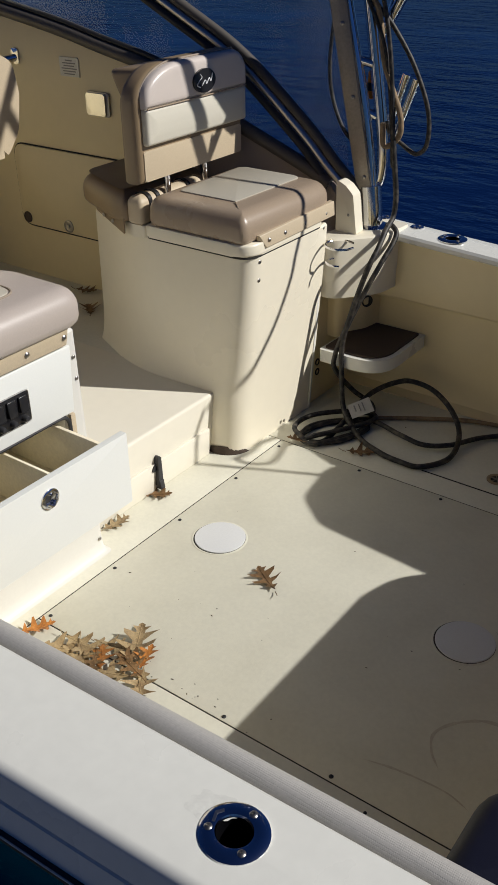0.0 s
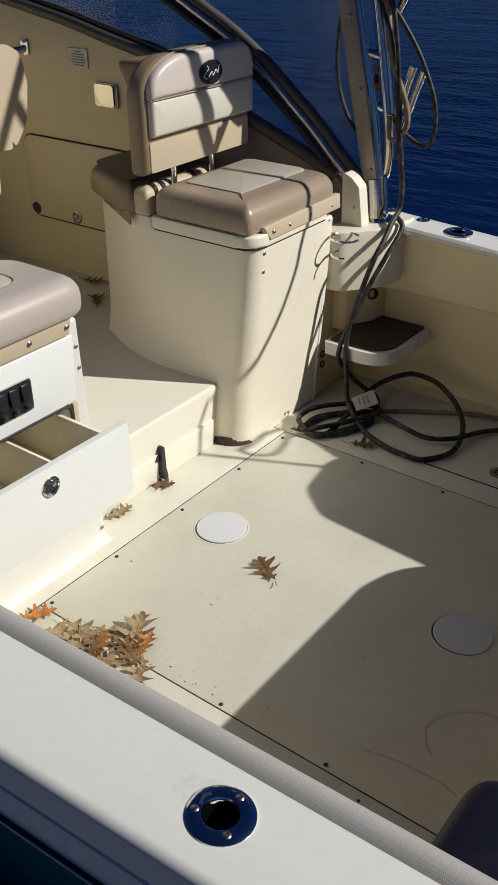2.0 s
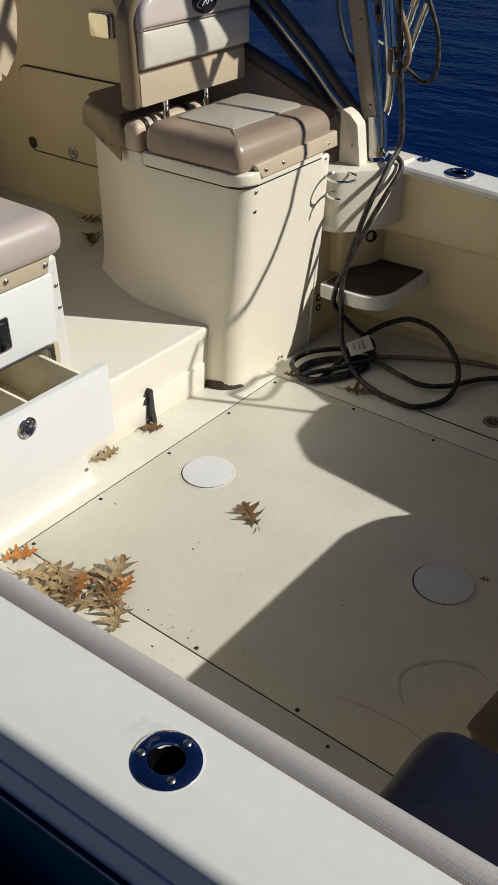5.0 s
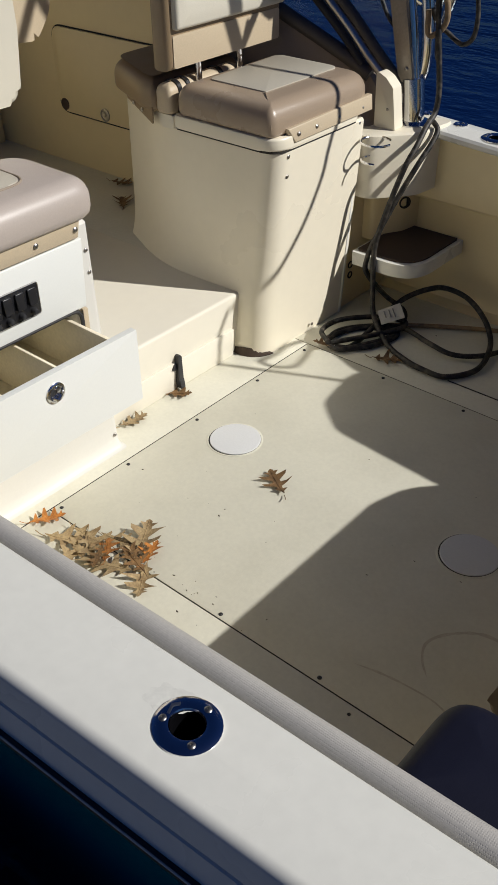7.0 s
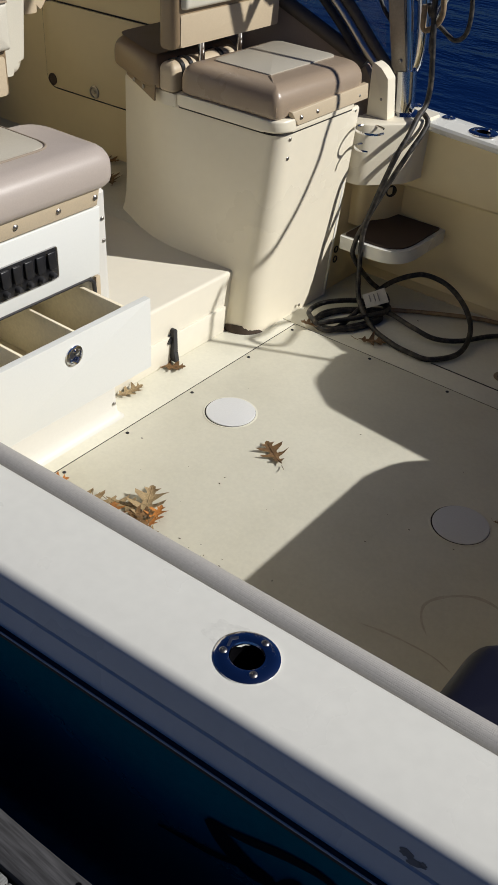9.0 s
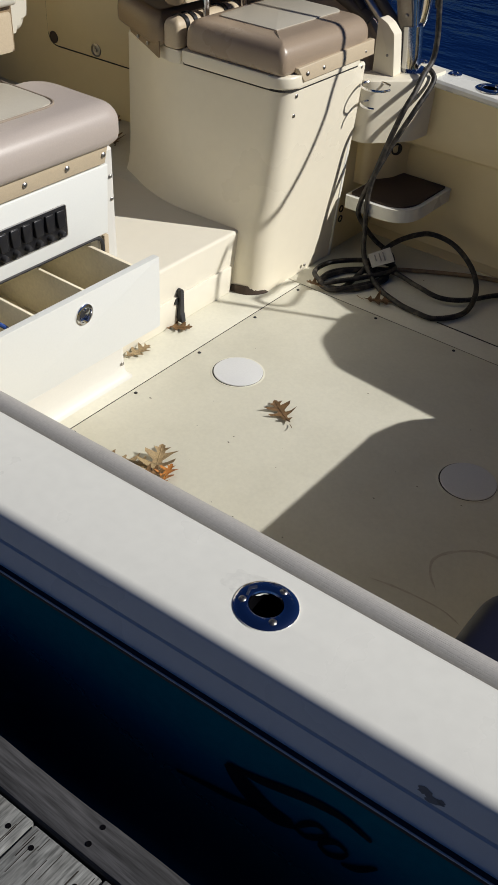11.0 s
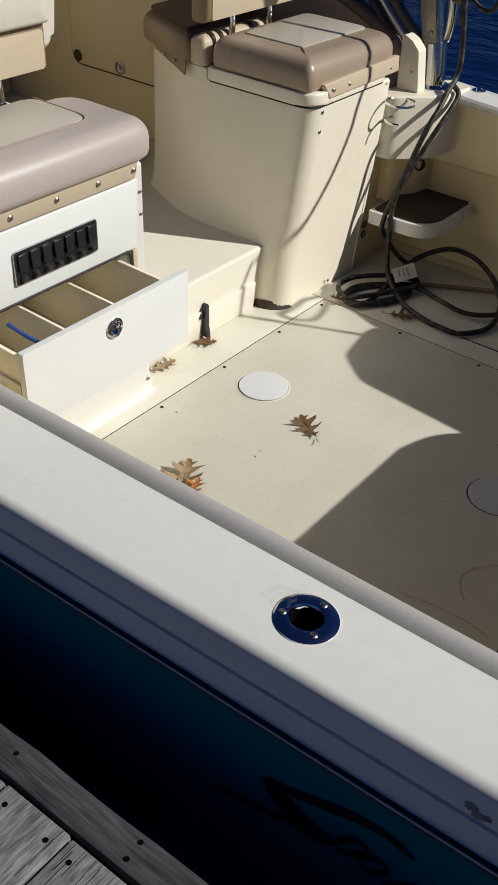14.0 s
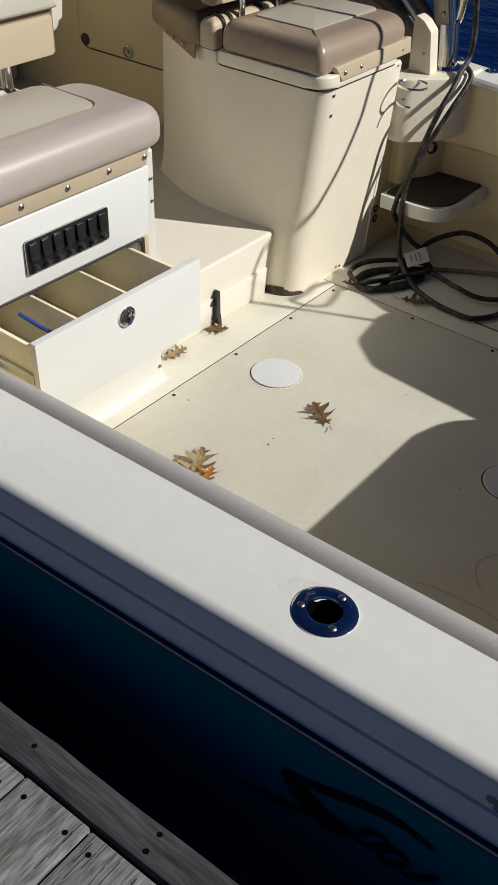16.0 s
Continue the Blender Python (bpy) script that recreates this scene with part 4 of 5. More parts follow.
    # Next three lines are unseen, routed to cast rope shadows on seat box and sole.
    cord("hanging_rope", [(0.39, 1.42, 1.62), (0.50, 1.42, 1.58), (0.70, 1.42, 1.55), (0.815, 1.42, 1.51), (0.862, 1.42, 1.451), (0.908, 1.42, 1.41), (0.942, 1.42, 1.368), (1.076, 1.42, 1.355), (1.26, 1.42, 1.403), (1.385, 1.42, 1.452)], 0.009, CORD, "black line slung in a loop under the top")
    cord("hanging_rope", [(1.39, 1.40, 1.46), (1.418, 1.372, 1.39), (1.375, 1.348, 1.30), (1.355, 1.336, 1.225), (1.417, 1.362, 1.131), (1.507, 1.40, 1.046), (1.6, 1.43, 0.85), (1.62, 1.44, 0.565)], 0.008, CORD, "black line running down to the gunwale")
    cord("hanging_rope", [(1.393, 1.412, 1.20), (1.319, 1.439, 1.13), (1.18, 1.435, 1.02), (1.03, 1.42, 0.87), (1.10, 1.42, 0.90), (1.346, 1.388, 1.07), (1.363, 1.37, 1.13), (1.388, 1.405, 1.195)], 0.008, CORD, "loose loop of black line")
    g = thing("cable_tag", (0.155, 1.13, 0.03), "small white printed tag on the cable", "tag")
    bm = hexa([(0.112, 1.10, 0.075), (0.160, 1.168, 0.095), (0.196, 1.15, 0.058), (0.15, 1.075, 0.045), (0.113, 1.099, 0.077), (0.161, 1.167, 0.097), (0.197, 1.149, 0.06), (0.151, 1.074, 0.047)], 0.0)
    part("sheet", bm, LABEL, g)
    for k in (0.25, 0.45, 0.62):
        a = Vector((0.113, 1.099, 0.0785)).lerp(Vector((0.161, 1.167, 0.0985)), k)
        b = Vector((0.151, 1.074, 0.0485)).lerp(Vector((0.197, 1.149, 0.0615)), k)
        part("print_bar", tube([a.lerp(b, 0.2), a.lerp(b, 0.5), a.lerp(b, 0.55 + k * 0.4)], 0.0022, 5), INK, g)


cords()


def drink_ring():
    d = thing("drink_holder", (0.0, 1.13, 0.55), "folding stainless wire drink holder on the corner block", "drink holder")
    c, r = Vector((0.035, 1.14, 0.645)), 0.05
    ring = [c + Vector((r * math.cos(a), r * math.sin(a), 0)) for a in (radians(60 + k * 30) for k in range(11))]
    part("ring", tube(ring, 0.004, 8), CHROME, d)
    low = [c + Vector((r * 0.9 * math.cos(a), r * 0.9 * math.sin(a), -0.06)) for a in (radians(150 + k * 30) for k in range(6))]
    part("support_arm", tube(low, 0.004, 8), CHROME, d)
    part("bracket", rbox(-0.05, -0.036, 1.14, 1.165, 0.57, 0.66, 0.003), CHROME, d)


drink_ring()

# ---- seats ----
def seat_base(name, label, lo, hi, depth, top, floor_z):
    """A moulded seat module: aft face and side lean outwards towards the floor."""
    m = thing(name, ((lo[0]) / 2, (lo[1] + lo[2]) / 2, 0.0), label, "seat module")
    rows = []
    for z, k in ((0.0, 0), (0.12, 0.18), (0.225, 0.32), (0.25, 0.36), (0.29, 0.42), (0.36, 0.52), (0.55, 0.8), (top - 0.008, 1.0), (top, 1.0)):
        xa = lo[0] + (hi[0] - lo[0]) * k
        ya, yb = lo[1] + (hi[1] - lo[1]) * k, lo[2] + (hi[2] - lo[2]) * k
        s = 0.0 if z < top else 0.006
        rows.append((z, xa - s, ya + s, yb - s))
    return m, rows


def helm_module():
    m, rows = seat_base("helm_seat_module", "cream moulded helm seat box on the deck", (-0.072, 0.686, 1.12), (-0.018, 0.70, 1.12), 0.72, 0.712, 0.0)
    sec = []
    flare = {0.225: 0.034, 0.25: 0.018, 0.29: 0.006}
    for z, xa, ya, yb in rows:
        fl = flare.get(z, 0.034 if z < 0.225 else 0)
        o = rounded([(xa, 1.14), (-0.80, 1.14), (-0.80, ya + 0.13 - fl * 0.7), (-0.50, ya - fl), (xa, ya - fl * 0.3)], [0, 0, 0.05, 0.6, 0.094 - 0.026 * min(1, z / 0.7)], 8)
        sec.append([(x, y, z) for x, y in o])
    part("body", loft(sec), GEL, m, angle=30)
    lid = rounded([(-0.012, 1.10), (-0.43, 1.10), (-0.43, 0.688), (-0.012, 0.688)], [0.01, 0.01, 0.02, 0.07])
    part("lid", slab(lid, "z", 0.7138, 0.752, 0.008, 3), GEL, m, "cream lid under the cushion")
    part("lid_gap", slab([(x * 0.985 - 0.003, 0.9 + (y - 0.9) * 0.985) for x, y in lid], "z", 0.708, 0.7150), GASKET, m)
    part("forward_top", slab(rounded([(-0.44, 1.12), (-0.79, 1.12), (-0.79, 0.83), (-0.50, 0.702), (-0.44, 0.702)], [0, 0, 0.05, 0.08, 0.01]), "z", 0.70, 0.742, 0.006), GEL, m)
    for z in (0.69, 0.629):
        screw((-0.019 - 0.077 * (0.70 - z), 0.756, z), (1, 0, 0), m, 0.0065)
    screw((-0.06, 0.95, 0.03), (1, 0, 0), m, 0.006)
    screw((-0.02, 1.12, 0.70), (1, 0, 0), m, 0.006)
    # snap strip under the aft cushion
    part("snap_strip", hexa([(-0.026, 0.765, 0.730), (-0.006, 0.775, 0.730), (-0.004, 1.165, 0.734), (-0.024, 1.165, 0.734),
                             (-0.036, 0.750, 0.772), (-0.016, 0.750, 0.772), (-0.008, 1.165, 0.782), (-0.028, 1.165, 0.782)], 0.003), TAN, m, "tan vinyl snap strip")
    for y in (0.792, 0.877, 0.99, 1.115):
        part("snap", revolve([(0.0066, 0), (0.0066, 0.002), (0.004, 0.004), (0, 0.005)], (-0.009, y, 0.752), (1, 0, 0.2), 12), STEEL, m)
    part("side_snap_strip", hexa([(-0.725, 0.775, 0.730), (-0.515, 0.682, 0.708), (-0.515, 0.690, 0.708), (-0.725, 0.783, 0.730),
                                  (-0.745, 0.783, 0.764), (-0.510, 0.680, 0.760), (-0.510, 0.688, 0.760), (-0.745, 0.791, 0.764)], 0.002), BROWN, m)
    for x, y in ((-0.66, 0.7425), (-0.585, 0.7075)):
        part("snap", revolve([(0.007, 0), (0.007, 0.002), (0.004, 0.005), (0, 0.006)], (x, y, 0.735), (-0.42, -0.9, 0), 12), STEEL, m)
    # Brown strip over the foot stands in for the shade inside the drain arch.
    foot, lip = [], []
    for k in range(15):
        t, up = radians(-118 + 7.5 * k), math.sin(math.pi * k / 14)
        rad = 0.101 + 0.006 * up
        p = Vector((-0.166 + rad * math.cos(t), 0.770 + rad * math.sin(t), 0.0006))
        foot.append(p)
        lip.append(p + Vector((-0.004 * math.cos(t), -0.004 * math.sin(t), 0.001 + 0.032 * up ** 0.8)))
    arch = [foot, lip]
    part("scupper_arch", loft(arch, ring=False), PAD, m, "brown strip for the shade in the foot's drain arch")


helm_module()


def helm_cushions():
    c = thing("aft_cushion", (-0.2, 0.95, 0.755), "taupe vinyl seat cushion with beige inset panel", "cushion", "seat cushions")
    part("pad", pillow([(-0.030, 0.690), (-0.012, 1.185), (-0.425, 1.185), (-0.425, 0.690)], [0.03, 0.09, 0.05, 0.05], 0.752, 0.848, 0.052, 0.016, 0.003), TAUPE, c)
    o = rounded([(-0.365, 1.135), (-0.355, 0.783), (-0.130, 0.783), (-0.122, 1.135)], [0.02, 0.02, 0.006, 0.03])
    bm = slab(o, "z", 0.842, 0.8532, 0.002)
    part("inset", bm, INSET, c, "beige inset panel")
    part("piping", tube([(-0.040, 0.700, 0.762), (-0.038, 0.698, 0.790), (-0.046, 0.706, 0.816), (-0.064, 0.722, 0.836), (-0.090, 0.744, 0.848), (-0.128, 0.780, 0.8525)], 0.0022, 8), TAUPE, c)
    f = thing("forward_cushion", (-0.65, 0.9, 0.745), "brown vinyl helm seat cushion with tan strapped roll", "cushion", "seat cushions")
    part("pad", pillow([(-0.50, 1.10), (-0.83, 1.10), (-0.83, 0.80), (-0.56, 0.682), (-0.50, 0.682)], [0.03, 0.03, 0.10, 0.10, 0.02], 0.745, 0.842, 0.05, 0.02, 0.006), BROWN, f)
    part("roll", pillow([(-0.442, 1.04), (-0.508, 1.04), (-0.508, 0.692), (-0.442, 0.692)], 0.02, 0.745, 0.836, 0.03, 0.01, 0.002), TAN, f, "tan vinyl roll")
    for y in (0.735, 0.775, 0.93):
        part("strap", slab(rounded([(-0.5105, 0.744), (-0.4395, 0.744), (-0.4395, 0.8405), (-0.5105, 0.8405)], [0.004, 0.004, 0.034, 0.034]), "y", y, y + 0.015), BLACK, f, "dark strap")


helm_cushions()


def backrest():
    b = thing("backrest", (-0.46, 0.935, 0.86), "two-tone vinyl backrest with oval badge on steel posts", "backrest", "backrests")
    def arched(y0, y1, z0, z1):
        """A back's outline: square foot, wide rounded shoulder on one side, tighter on the other."""
        pts, h = [(y0, z0), (y1, z0)], min(0.115, (z1 - z0) * 0.8)
        pts += [(y1 - 0.07 + 0.07 * math.cos(radians(a)), z1 - 0.075 + 0.075 * math.sin(radians(a))) for a in range(0, 91, 15)]
        pts += [(y0 + 0.17 - 0.17 * math.sin(radians(a)), z1 - h + h * math.cos(radians(a))) for a in range(0, 91, 10)]
        return pts
    part("shell", pillow(arched(0.664, 1.197, 0.885, 1.230), 0, -0.487, -0.405, 0.022, 0.03, 0.0, "x", 0.10), BROWN, b, "brown vinyl back shell")
    part("upper_pad", pillow(arched(0.684, 1.192, 1.1105, 1.228), 0, -0.42, -0.378, 0.018, 0.004, 0.0008, "x", 0.034), PALE, b, "pale taupe upper pad")
    part("middle_pad", pillow([(0.686, 1.0), (1.192, 1.0), (1.192, 1.111), (0.686, 1.111)], 0.01, -0.42, -0.382, 0.014, 0.004, 0.004, "x"), IVORY, b, "ivory middle pad")
    rim = [(0.682, 1.004)] + [(u, v) for u, v in arched(0.682, 1.194, 1.10, 1.230)[:1:-1]] + [(1.194, 1.004)]
    part("edge_piping", tube([(-0.411, u, v) for u, v in rim], 0.003, 8), UMBER, b, "dark edge piping")
    part("piping", tube([(-0.382, 0.69, 1.111), (-0.380, 0.93, 1.1105), (-0.382, 1.186, 1.111)], 0.0025, 8), TAUPE, b)
    low = rounded([(0.684, 0.892), (1.18, 0.892), (1.18, 0.985), (0.684, 0.985)], 0.006)
    part("lower_panel", slab(low, "x", -0.42, -0.402, 0.004), TAN, b, "flat tan lower panel")
    badge = [(0.955 + 0.055 * math.cos(k * math.tau / 32), 1.158 + 0.036 * math.sin(k * math.tau / 32)) for k in range(32)]
    part("badge", slab(badge, "x", -0.382, -0.3695, 0.002), BLACK, b, "black oval badge")
    for pts in ([(0.930, 1.150), (0.915, 1.158), (0.925, 1.170), (0.938, 1.179), (0.930, 1.190)], [(0.938, 1.155), (0.955, 1.169), (0.96, 1.158), (0.975, 1.173), (0.982, 1.163), (0.992, 1.187)]):
        part("badge_mark", tube([(-0.369, u, v - 0.01) for u, v in pts], 0.0018, 6), PLATE, b, "pale badge stroke")
    for y in (0.827, 1.022):
        part("post", tube([(-0.44, y, 0.755), (-0.44, y, 0.84), (-0.445, y, 0.94)], 0.011, 12), CHROME, b, "stainless post")
    part("forward_pad", hexa([(-0.575, 0.79, 1.07), (-0.50, 0.79, 1.04), (-0.50, 1.13, 1.04), (-0.575, 1.13, 1.07), (-0.645, 0.80, 1.19), (-0.50, 0.80, 1.205), (-0.50, 1.13, 1.205), (-0.645, 1.13, 1.19)], 0.02, 4), BROWN, b, "brown forward-facing back pad")
    return b


helm_back = backrest()
near_back = copy_thing(helm_back, Matrix.Translation(helm_back.location + Vector((0.07, -1.225, 0.02))))
for piece in near_back.children:
    if piece.name.startswith("post"):
        piece.location.y += 0.035
tagged(near_back, "two-tone vinyl backrest on steel posts behind the switch cabinet")


def companion_seat():
    s = thing("companion_seat", (-1.0, 0.35, 0.232), "white and tan companion seat back on a steel pedestal", "seat")
    o = rounded([(0.0, 0.76), (0.46, 0.76), (0.485, 0.98), (0.48, 1.22), (0.38, 1.30), (0.0, 1.30)], [0.03, 0.05, 0.1, 0.08, 0.1, 0.03])
    part("front_pad", slab(o, "x", -0.97, -0.88, 0.03, 5), IVORY, s, "ivory front pad")
    o = rounded([(0.40, 0.92), (0.635, 0.90), (0.700, 0.98), (0.722, 1.10), (0.708, 1.20), (0.65, 1.232), (0.40, 1.232)], [0.03, 0.06, 0.1, 0.1, 0.06, 0.06, 0.03])
    part("side_bolster", slab(o, "x", -1.06, -0.985, 0.03, 5), TAN, s, "tan rounded side bolster")
    part("pedestal", tube([(-0.98, 0.25, 0.232), (-0.98, 0.25, 0.5), (-0.98, 0.25, 0.75)], 0.03, 14), CHROME, s, "steel pedestal")


companion_seat()


def switch_cabinet():
    m, rows = seat_base("switch_cabinet", "white seat cabinet with switch panel and pulled-out drawer", (-0.085, -0.70, 0.05), (-0.036, -0.70, -0.008), 0.7, 0.745, 0.0)
    sec = []
    foot = [(z, rows[0][1] + d, rows[0][2], rows[0][3] + d * 0.6) for z, d in ((0.0, 0.022), (0.003, 0.014), (0.009, 0.008), (0.020, 0.003), (0.04, 0.001))]
    for z, xa, ya, yb in foot + rows[1:]:
        o = rounded([(xa, yb), (xa, ya), (-0.75, ya), (-0.75, yb)], [0.02, 0.0, 0.0, 0.05], 5)
        sec.append([(x, y, z) for x, y in o])
    # shell with a drawer opening through the aft face
    body = loft(sec)
    shell = part("body", body, CABINET, m, angle=30)
    cut(shell, rbox(-0.62, 0.1, -0.60, -0.070, 0.335, 0.522, 0.0))
    part("access_panel", hexa([(-0.040, -0.66, 0.529), (-0.026, -0.66, 0.529), (-0.026, -0.052, 0.529), (-0.040, -0.052, 0.529),
                               (-0.036, -0.66, 0.712), (-0.022, -0.66, 0.712), (-0.022, -0.045, 0.712), (-0.036, -0.045, 0.712)], 0.003), PANEL, m, "white flat access panel")
    hole = rounded([(-0.605, 0.33), (-0.066, 0.33), (-0.066, 0.524), (-0.605, 0.524)], [0.01, 0.01, 0.035, 0.01])
    part("opening_seal", tube([(-0.034, p.x, p.y) for p in hole], 0.0055, 8, True, smooth=False), RUBBER, m, "black rubber seal round the drawer opening")
    part("edge_strip", rbox(-0.042, -0.031, -0.062, -0.046, 0.44, 0.52, 0.002), TAN, m)
    part("snap_strip", hexa([(-0.036, -0.68, 0.716), (-0.020, -0.68, 0.716), (-0.020, -0.055, 0.716), (-0.036, -0.055, 0.716),
                             (-0.036, -0.68, 0.775), (-0.010, -0.68, 0.775), (-0.010, -0.050, 0.775), (-0.036, -0.050, 0.775)], 0.004), TAN, m, "tan vinyl snap strip")
    for y in (-0.066, -0.185, -0.315, -0.45, -0.58):
        part("snap", revolve([(0.0072, 0), (0.0072, 0.002), (0.005, 0.004), (0, 0.005)], (-0.016, y, 0.742), (1, 0, 0.1), 12), STEEL, m)
    screw((-0.038, -0.024, 0.668), (1, 0, 0), m, 0.0055)
    screw((-0.042, -0.018, 0.605), (1, 0, 0), m, 0.0055)
    screw((-0.081, 0.030, 0.052), (1, 0, 0), m, 0.006)
    # switch panel
    s = part("switch_panel", slab(rounded([(-0.452, 0.573), (-0.196, 0.573), (-0.196, 0.656), (-0.452, 0.656)], 0.008), "x", -0.026, -0.0185, 0.002), BLACK, m, "black seven-switch panel")
    rim = rounded([(-0.452, 0.573), (-0.196, 0.573), (-0.196, 0.656), (-0.452, 0.656)], 0.008)
    part("rim", tube([(-0.0195, p.x, p.y) for p in rim], 0.0016, 6, True, smooth=False), ALU, s, "thin grey rim")
    for k in range(7):
        y = -0.431 + k * 0.0355
        part("rocker", hexa([(-0.019, y - 0.012, 0.606), (-0.008, y - 0.012, 0.606), (-0.008, y + 0.012, 0.606), (-0.019, y + 0.012, 0.606),
                             (-0.019, y - 0.012, 0.648), (-0.013, y - 0.012, 0.648), (-0.013, y + 0.012, 0.648), (-0.019, y + 0.012, 0.648)], 0.002), BLACK, s)
        part("breaker", revolve([(0.0088, 0), (0.0085, 0.008), (0.0055, 0.014), (0, 0.0145)], (-0.019, y, 0.588), (1, 0, 0), 12), RUBBER, s)


switch_cabinet()


def drawer():
    d = thing("drawer", (0.05, -0.31, 0.33), "white pulled-out drawer with divided tray and chrome latch", "drawer")
    front = rounded([(-0.582, 0.312), (-0.042, 0.312), (-0.042, 0.516), (-0.582, 0.516)], 0.003)
    part("front", slab(front, "x", 0.124, 0.142, 0.002), PANEL, d, "white drawer front")
    part("side", rbox(-0.35, 0.124, -0.098, -0.088, 0.345, 0.495, 0.001), BOX, d)
    part("side", rbox(-0.35, 0.124, -0.572, -0.562, 0.345, 0.495, 0.001), BOX, d)
    part("tray", rbox(-0.35, 0.124, -0.565, -0.092, 0.345, 0.353, 0.001), BOX, d)
    for y in (-0.255, -0.415):
        part("divider", rbox(-0.35, 0.124, y - 0.004, y + 0.004, 0.353, 0.488, 0.001), BOX, d)
    part("slide_rail", rbox(-0.3, 0.12, -0.582, -0.572, 0.40, 0.425, 0.002), ALU, d, "metal slide rail")
    p = (0.142, -0.307, 0.465)
    latch = part("latch", revolve([(0.027, 0), (0.027, 0.003), (0.023, 0.006), (0.0195, 0.006), (0.018, 0.0015), (0.0, 0.0015)], p, (1, 0, 0), 30), CHROME, d, "round chrome flush latch")
    part("pull", tube([(0.146, -0.318, 0.456), (0.150, -0.307, 0.448), (0.146, -0.296, 0.456)], 0.004, 8), CHROME, latch)
    part("key_button", revolve([(0.0065, 0), (0.0065, 0.004), (0, 0.005)], (0.1435, -0.300, 0.472), (1, 0, 0), 14), CHROME, latch)
    part("finger_well", revolve([(0.009, 0), (0.009, 0.0008), (0, 0.0008)], (0.1436, -0.314, 0.468), (1, 0, 0), 14), RUBBER, latch)


drawer()


def drawer_contents():
    b = thing("toothbrush", (0.06, -0.43, 0.36), "blue plastic brush handle lying in the drawer", "brush")
    part("handle", tube([(-0.035, -0.482, 0.482), (0.0, -0.46, 0.455), (0.03, -0.44, 0.43), (0.10, -0.425, 0.362)], 0.0055, 8), BLUE, b)
    k = thing("rope_coil", (0.0, -0.15, 0.355), "dark coil of line in the drawer", "rope")
    pts = [(0.02 + 0.045 * math.cos(a * 0.9), -0.155 + 0.04 * math.sin(a * 0.9), 0.358 + 0.0012 * a) for a in range(28)]
    part("turns", tube(pts, 0.004, 6, n=3), PAD, k)


drawer_contents()


def near_cushion():
    c = thing("aft_cushion", (-0.15, -0.36, 0.755), "taupe vinyl seat cushion with beige inset panel above the switches", "cushion", "seat cushions")
    part("pad", pillow([(0.006, 0.0), (0.006, -0.70), (-0.30, -0.70), (-0.30, 0.0)], [0.06, 0.02, 0.02, 0.10], 0.762, 0.863, 0.05, 0.025, 0.004), LILAC, c)
    o = rounded([(-0.085, -0.135), (-0.085, -0.66), (-0.29, -0.66), (-0.29, -0.135)], [0.05, 0.02, 0.02, 0.03])
    part("inset", slab(o, "z", 0.85, 0.8695, 0.003), INSET, c, "beige inset panel")
    path = [(x, y, 0.867) for x, y in rounded([(-0.29, -0.13), (-0.08, -0.13), (-0.08, -0.66)], [0, 0.05, 0])]
    part("piping", tube(path, 0.003, 8, smooth=False), UMBER, c)
    f = thing("forward_cushion", (-0.5, -0.3, 0.75), "ivory vinyl roll at the front of the cabinet top", "cushion", "seat cushions")
    part("roll", pillow([(-0.335, -0.13), (-0.41, -0.13), (-0.41, -0.60), (-0.335, -0.60)], 0.025, 0.745, 0.845, 0.03, 0.01, 0.002), IVORY, f)
    part("strap", slab(rounded([(-0.4125, 0.744), (-0.3325, 0.744), (-0.3325, 0.8495), (-0.4125, 0.8495)], [0.004, 0.004, 0.034, 0.034]), "y", -0.185, -0.163), BLACK, f, "dark strap")


near_cushion()

# ---- aft end ----
def aft_end():
    q = thing("quarter_cushion", (1.4, -0.5, 0.3), "dark navy vinyl quarter seat cushion in shade", "cushion")
    part("pad", pillow([(1.294, -0.70), (1.95, -0.70), (1.95, -0.465), (1.294, -0.465)], [0.01, 0.01, 0.03, 0.07], 0.30, 0.505, 0.045, 0.02, 0.006), NAVY, q)
    part("base", rbox(1.32, 1.98, -0.72, -0.48, 0.0, 0.30, 0.01), CREAM, q)
    s = thing("aft_bench", (1.6, 0.2, 0.0), "cream aft bench with rounded backrest across the transom", "bench")
    o = rounded([(-0.255, 0.0), (0.80, 0.0), (0.80, 0.56), (-0.255, 0.56)], [0, 0, 0.16, 0.02])
    part("back", slab(o, "x", 1.323, 1.413, 0.02), CREAM, s)
    end = rounded([(1.318, 0.415), (1.43, 0.40), (1.43, 0.62), (1.388, 0.62)], [0.05, 0.02, 0.02, 0.02], 10)
    part("end_pad", slab(end, "y", -0.43, -0.258, 0.016, 4), BROWN, s, "brown vinyl pad on the end")
    part("end_base", rbox(1.350, 1.413, -0.38, -0.257, 0.0, 0.43, 0.006), CREAM, s)
    # Unseen block, shaped and placed only for the rounded shadow it casts.
    c = thing("aft_cabinet", (1.5, 1.2, 0.0), "unseen cream block added to cast the sole's rounded shadow", "cabinet")
    o = rounded([(1.24, 1.36), (1.28, 1.13), (1.40, 1.035), (1.85, 1.0), (1.85, 1.36)], [0.05, 0.1, 0.1, 0.05, 0.0])
    part("body", slab(o, "z", 0.0, 0.85, 0.01), CREAM, c)
    # Added wing that extends the block's cast shadow.
    part("side_wing", slab([(0.955, 1.44), (1.245, 1.345), (1.42, 1.365), (1.42, 1.49), (0.955, 1.49)], "z", 0.59, 0.85, 0.01), CREAM, c)


aft_end()

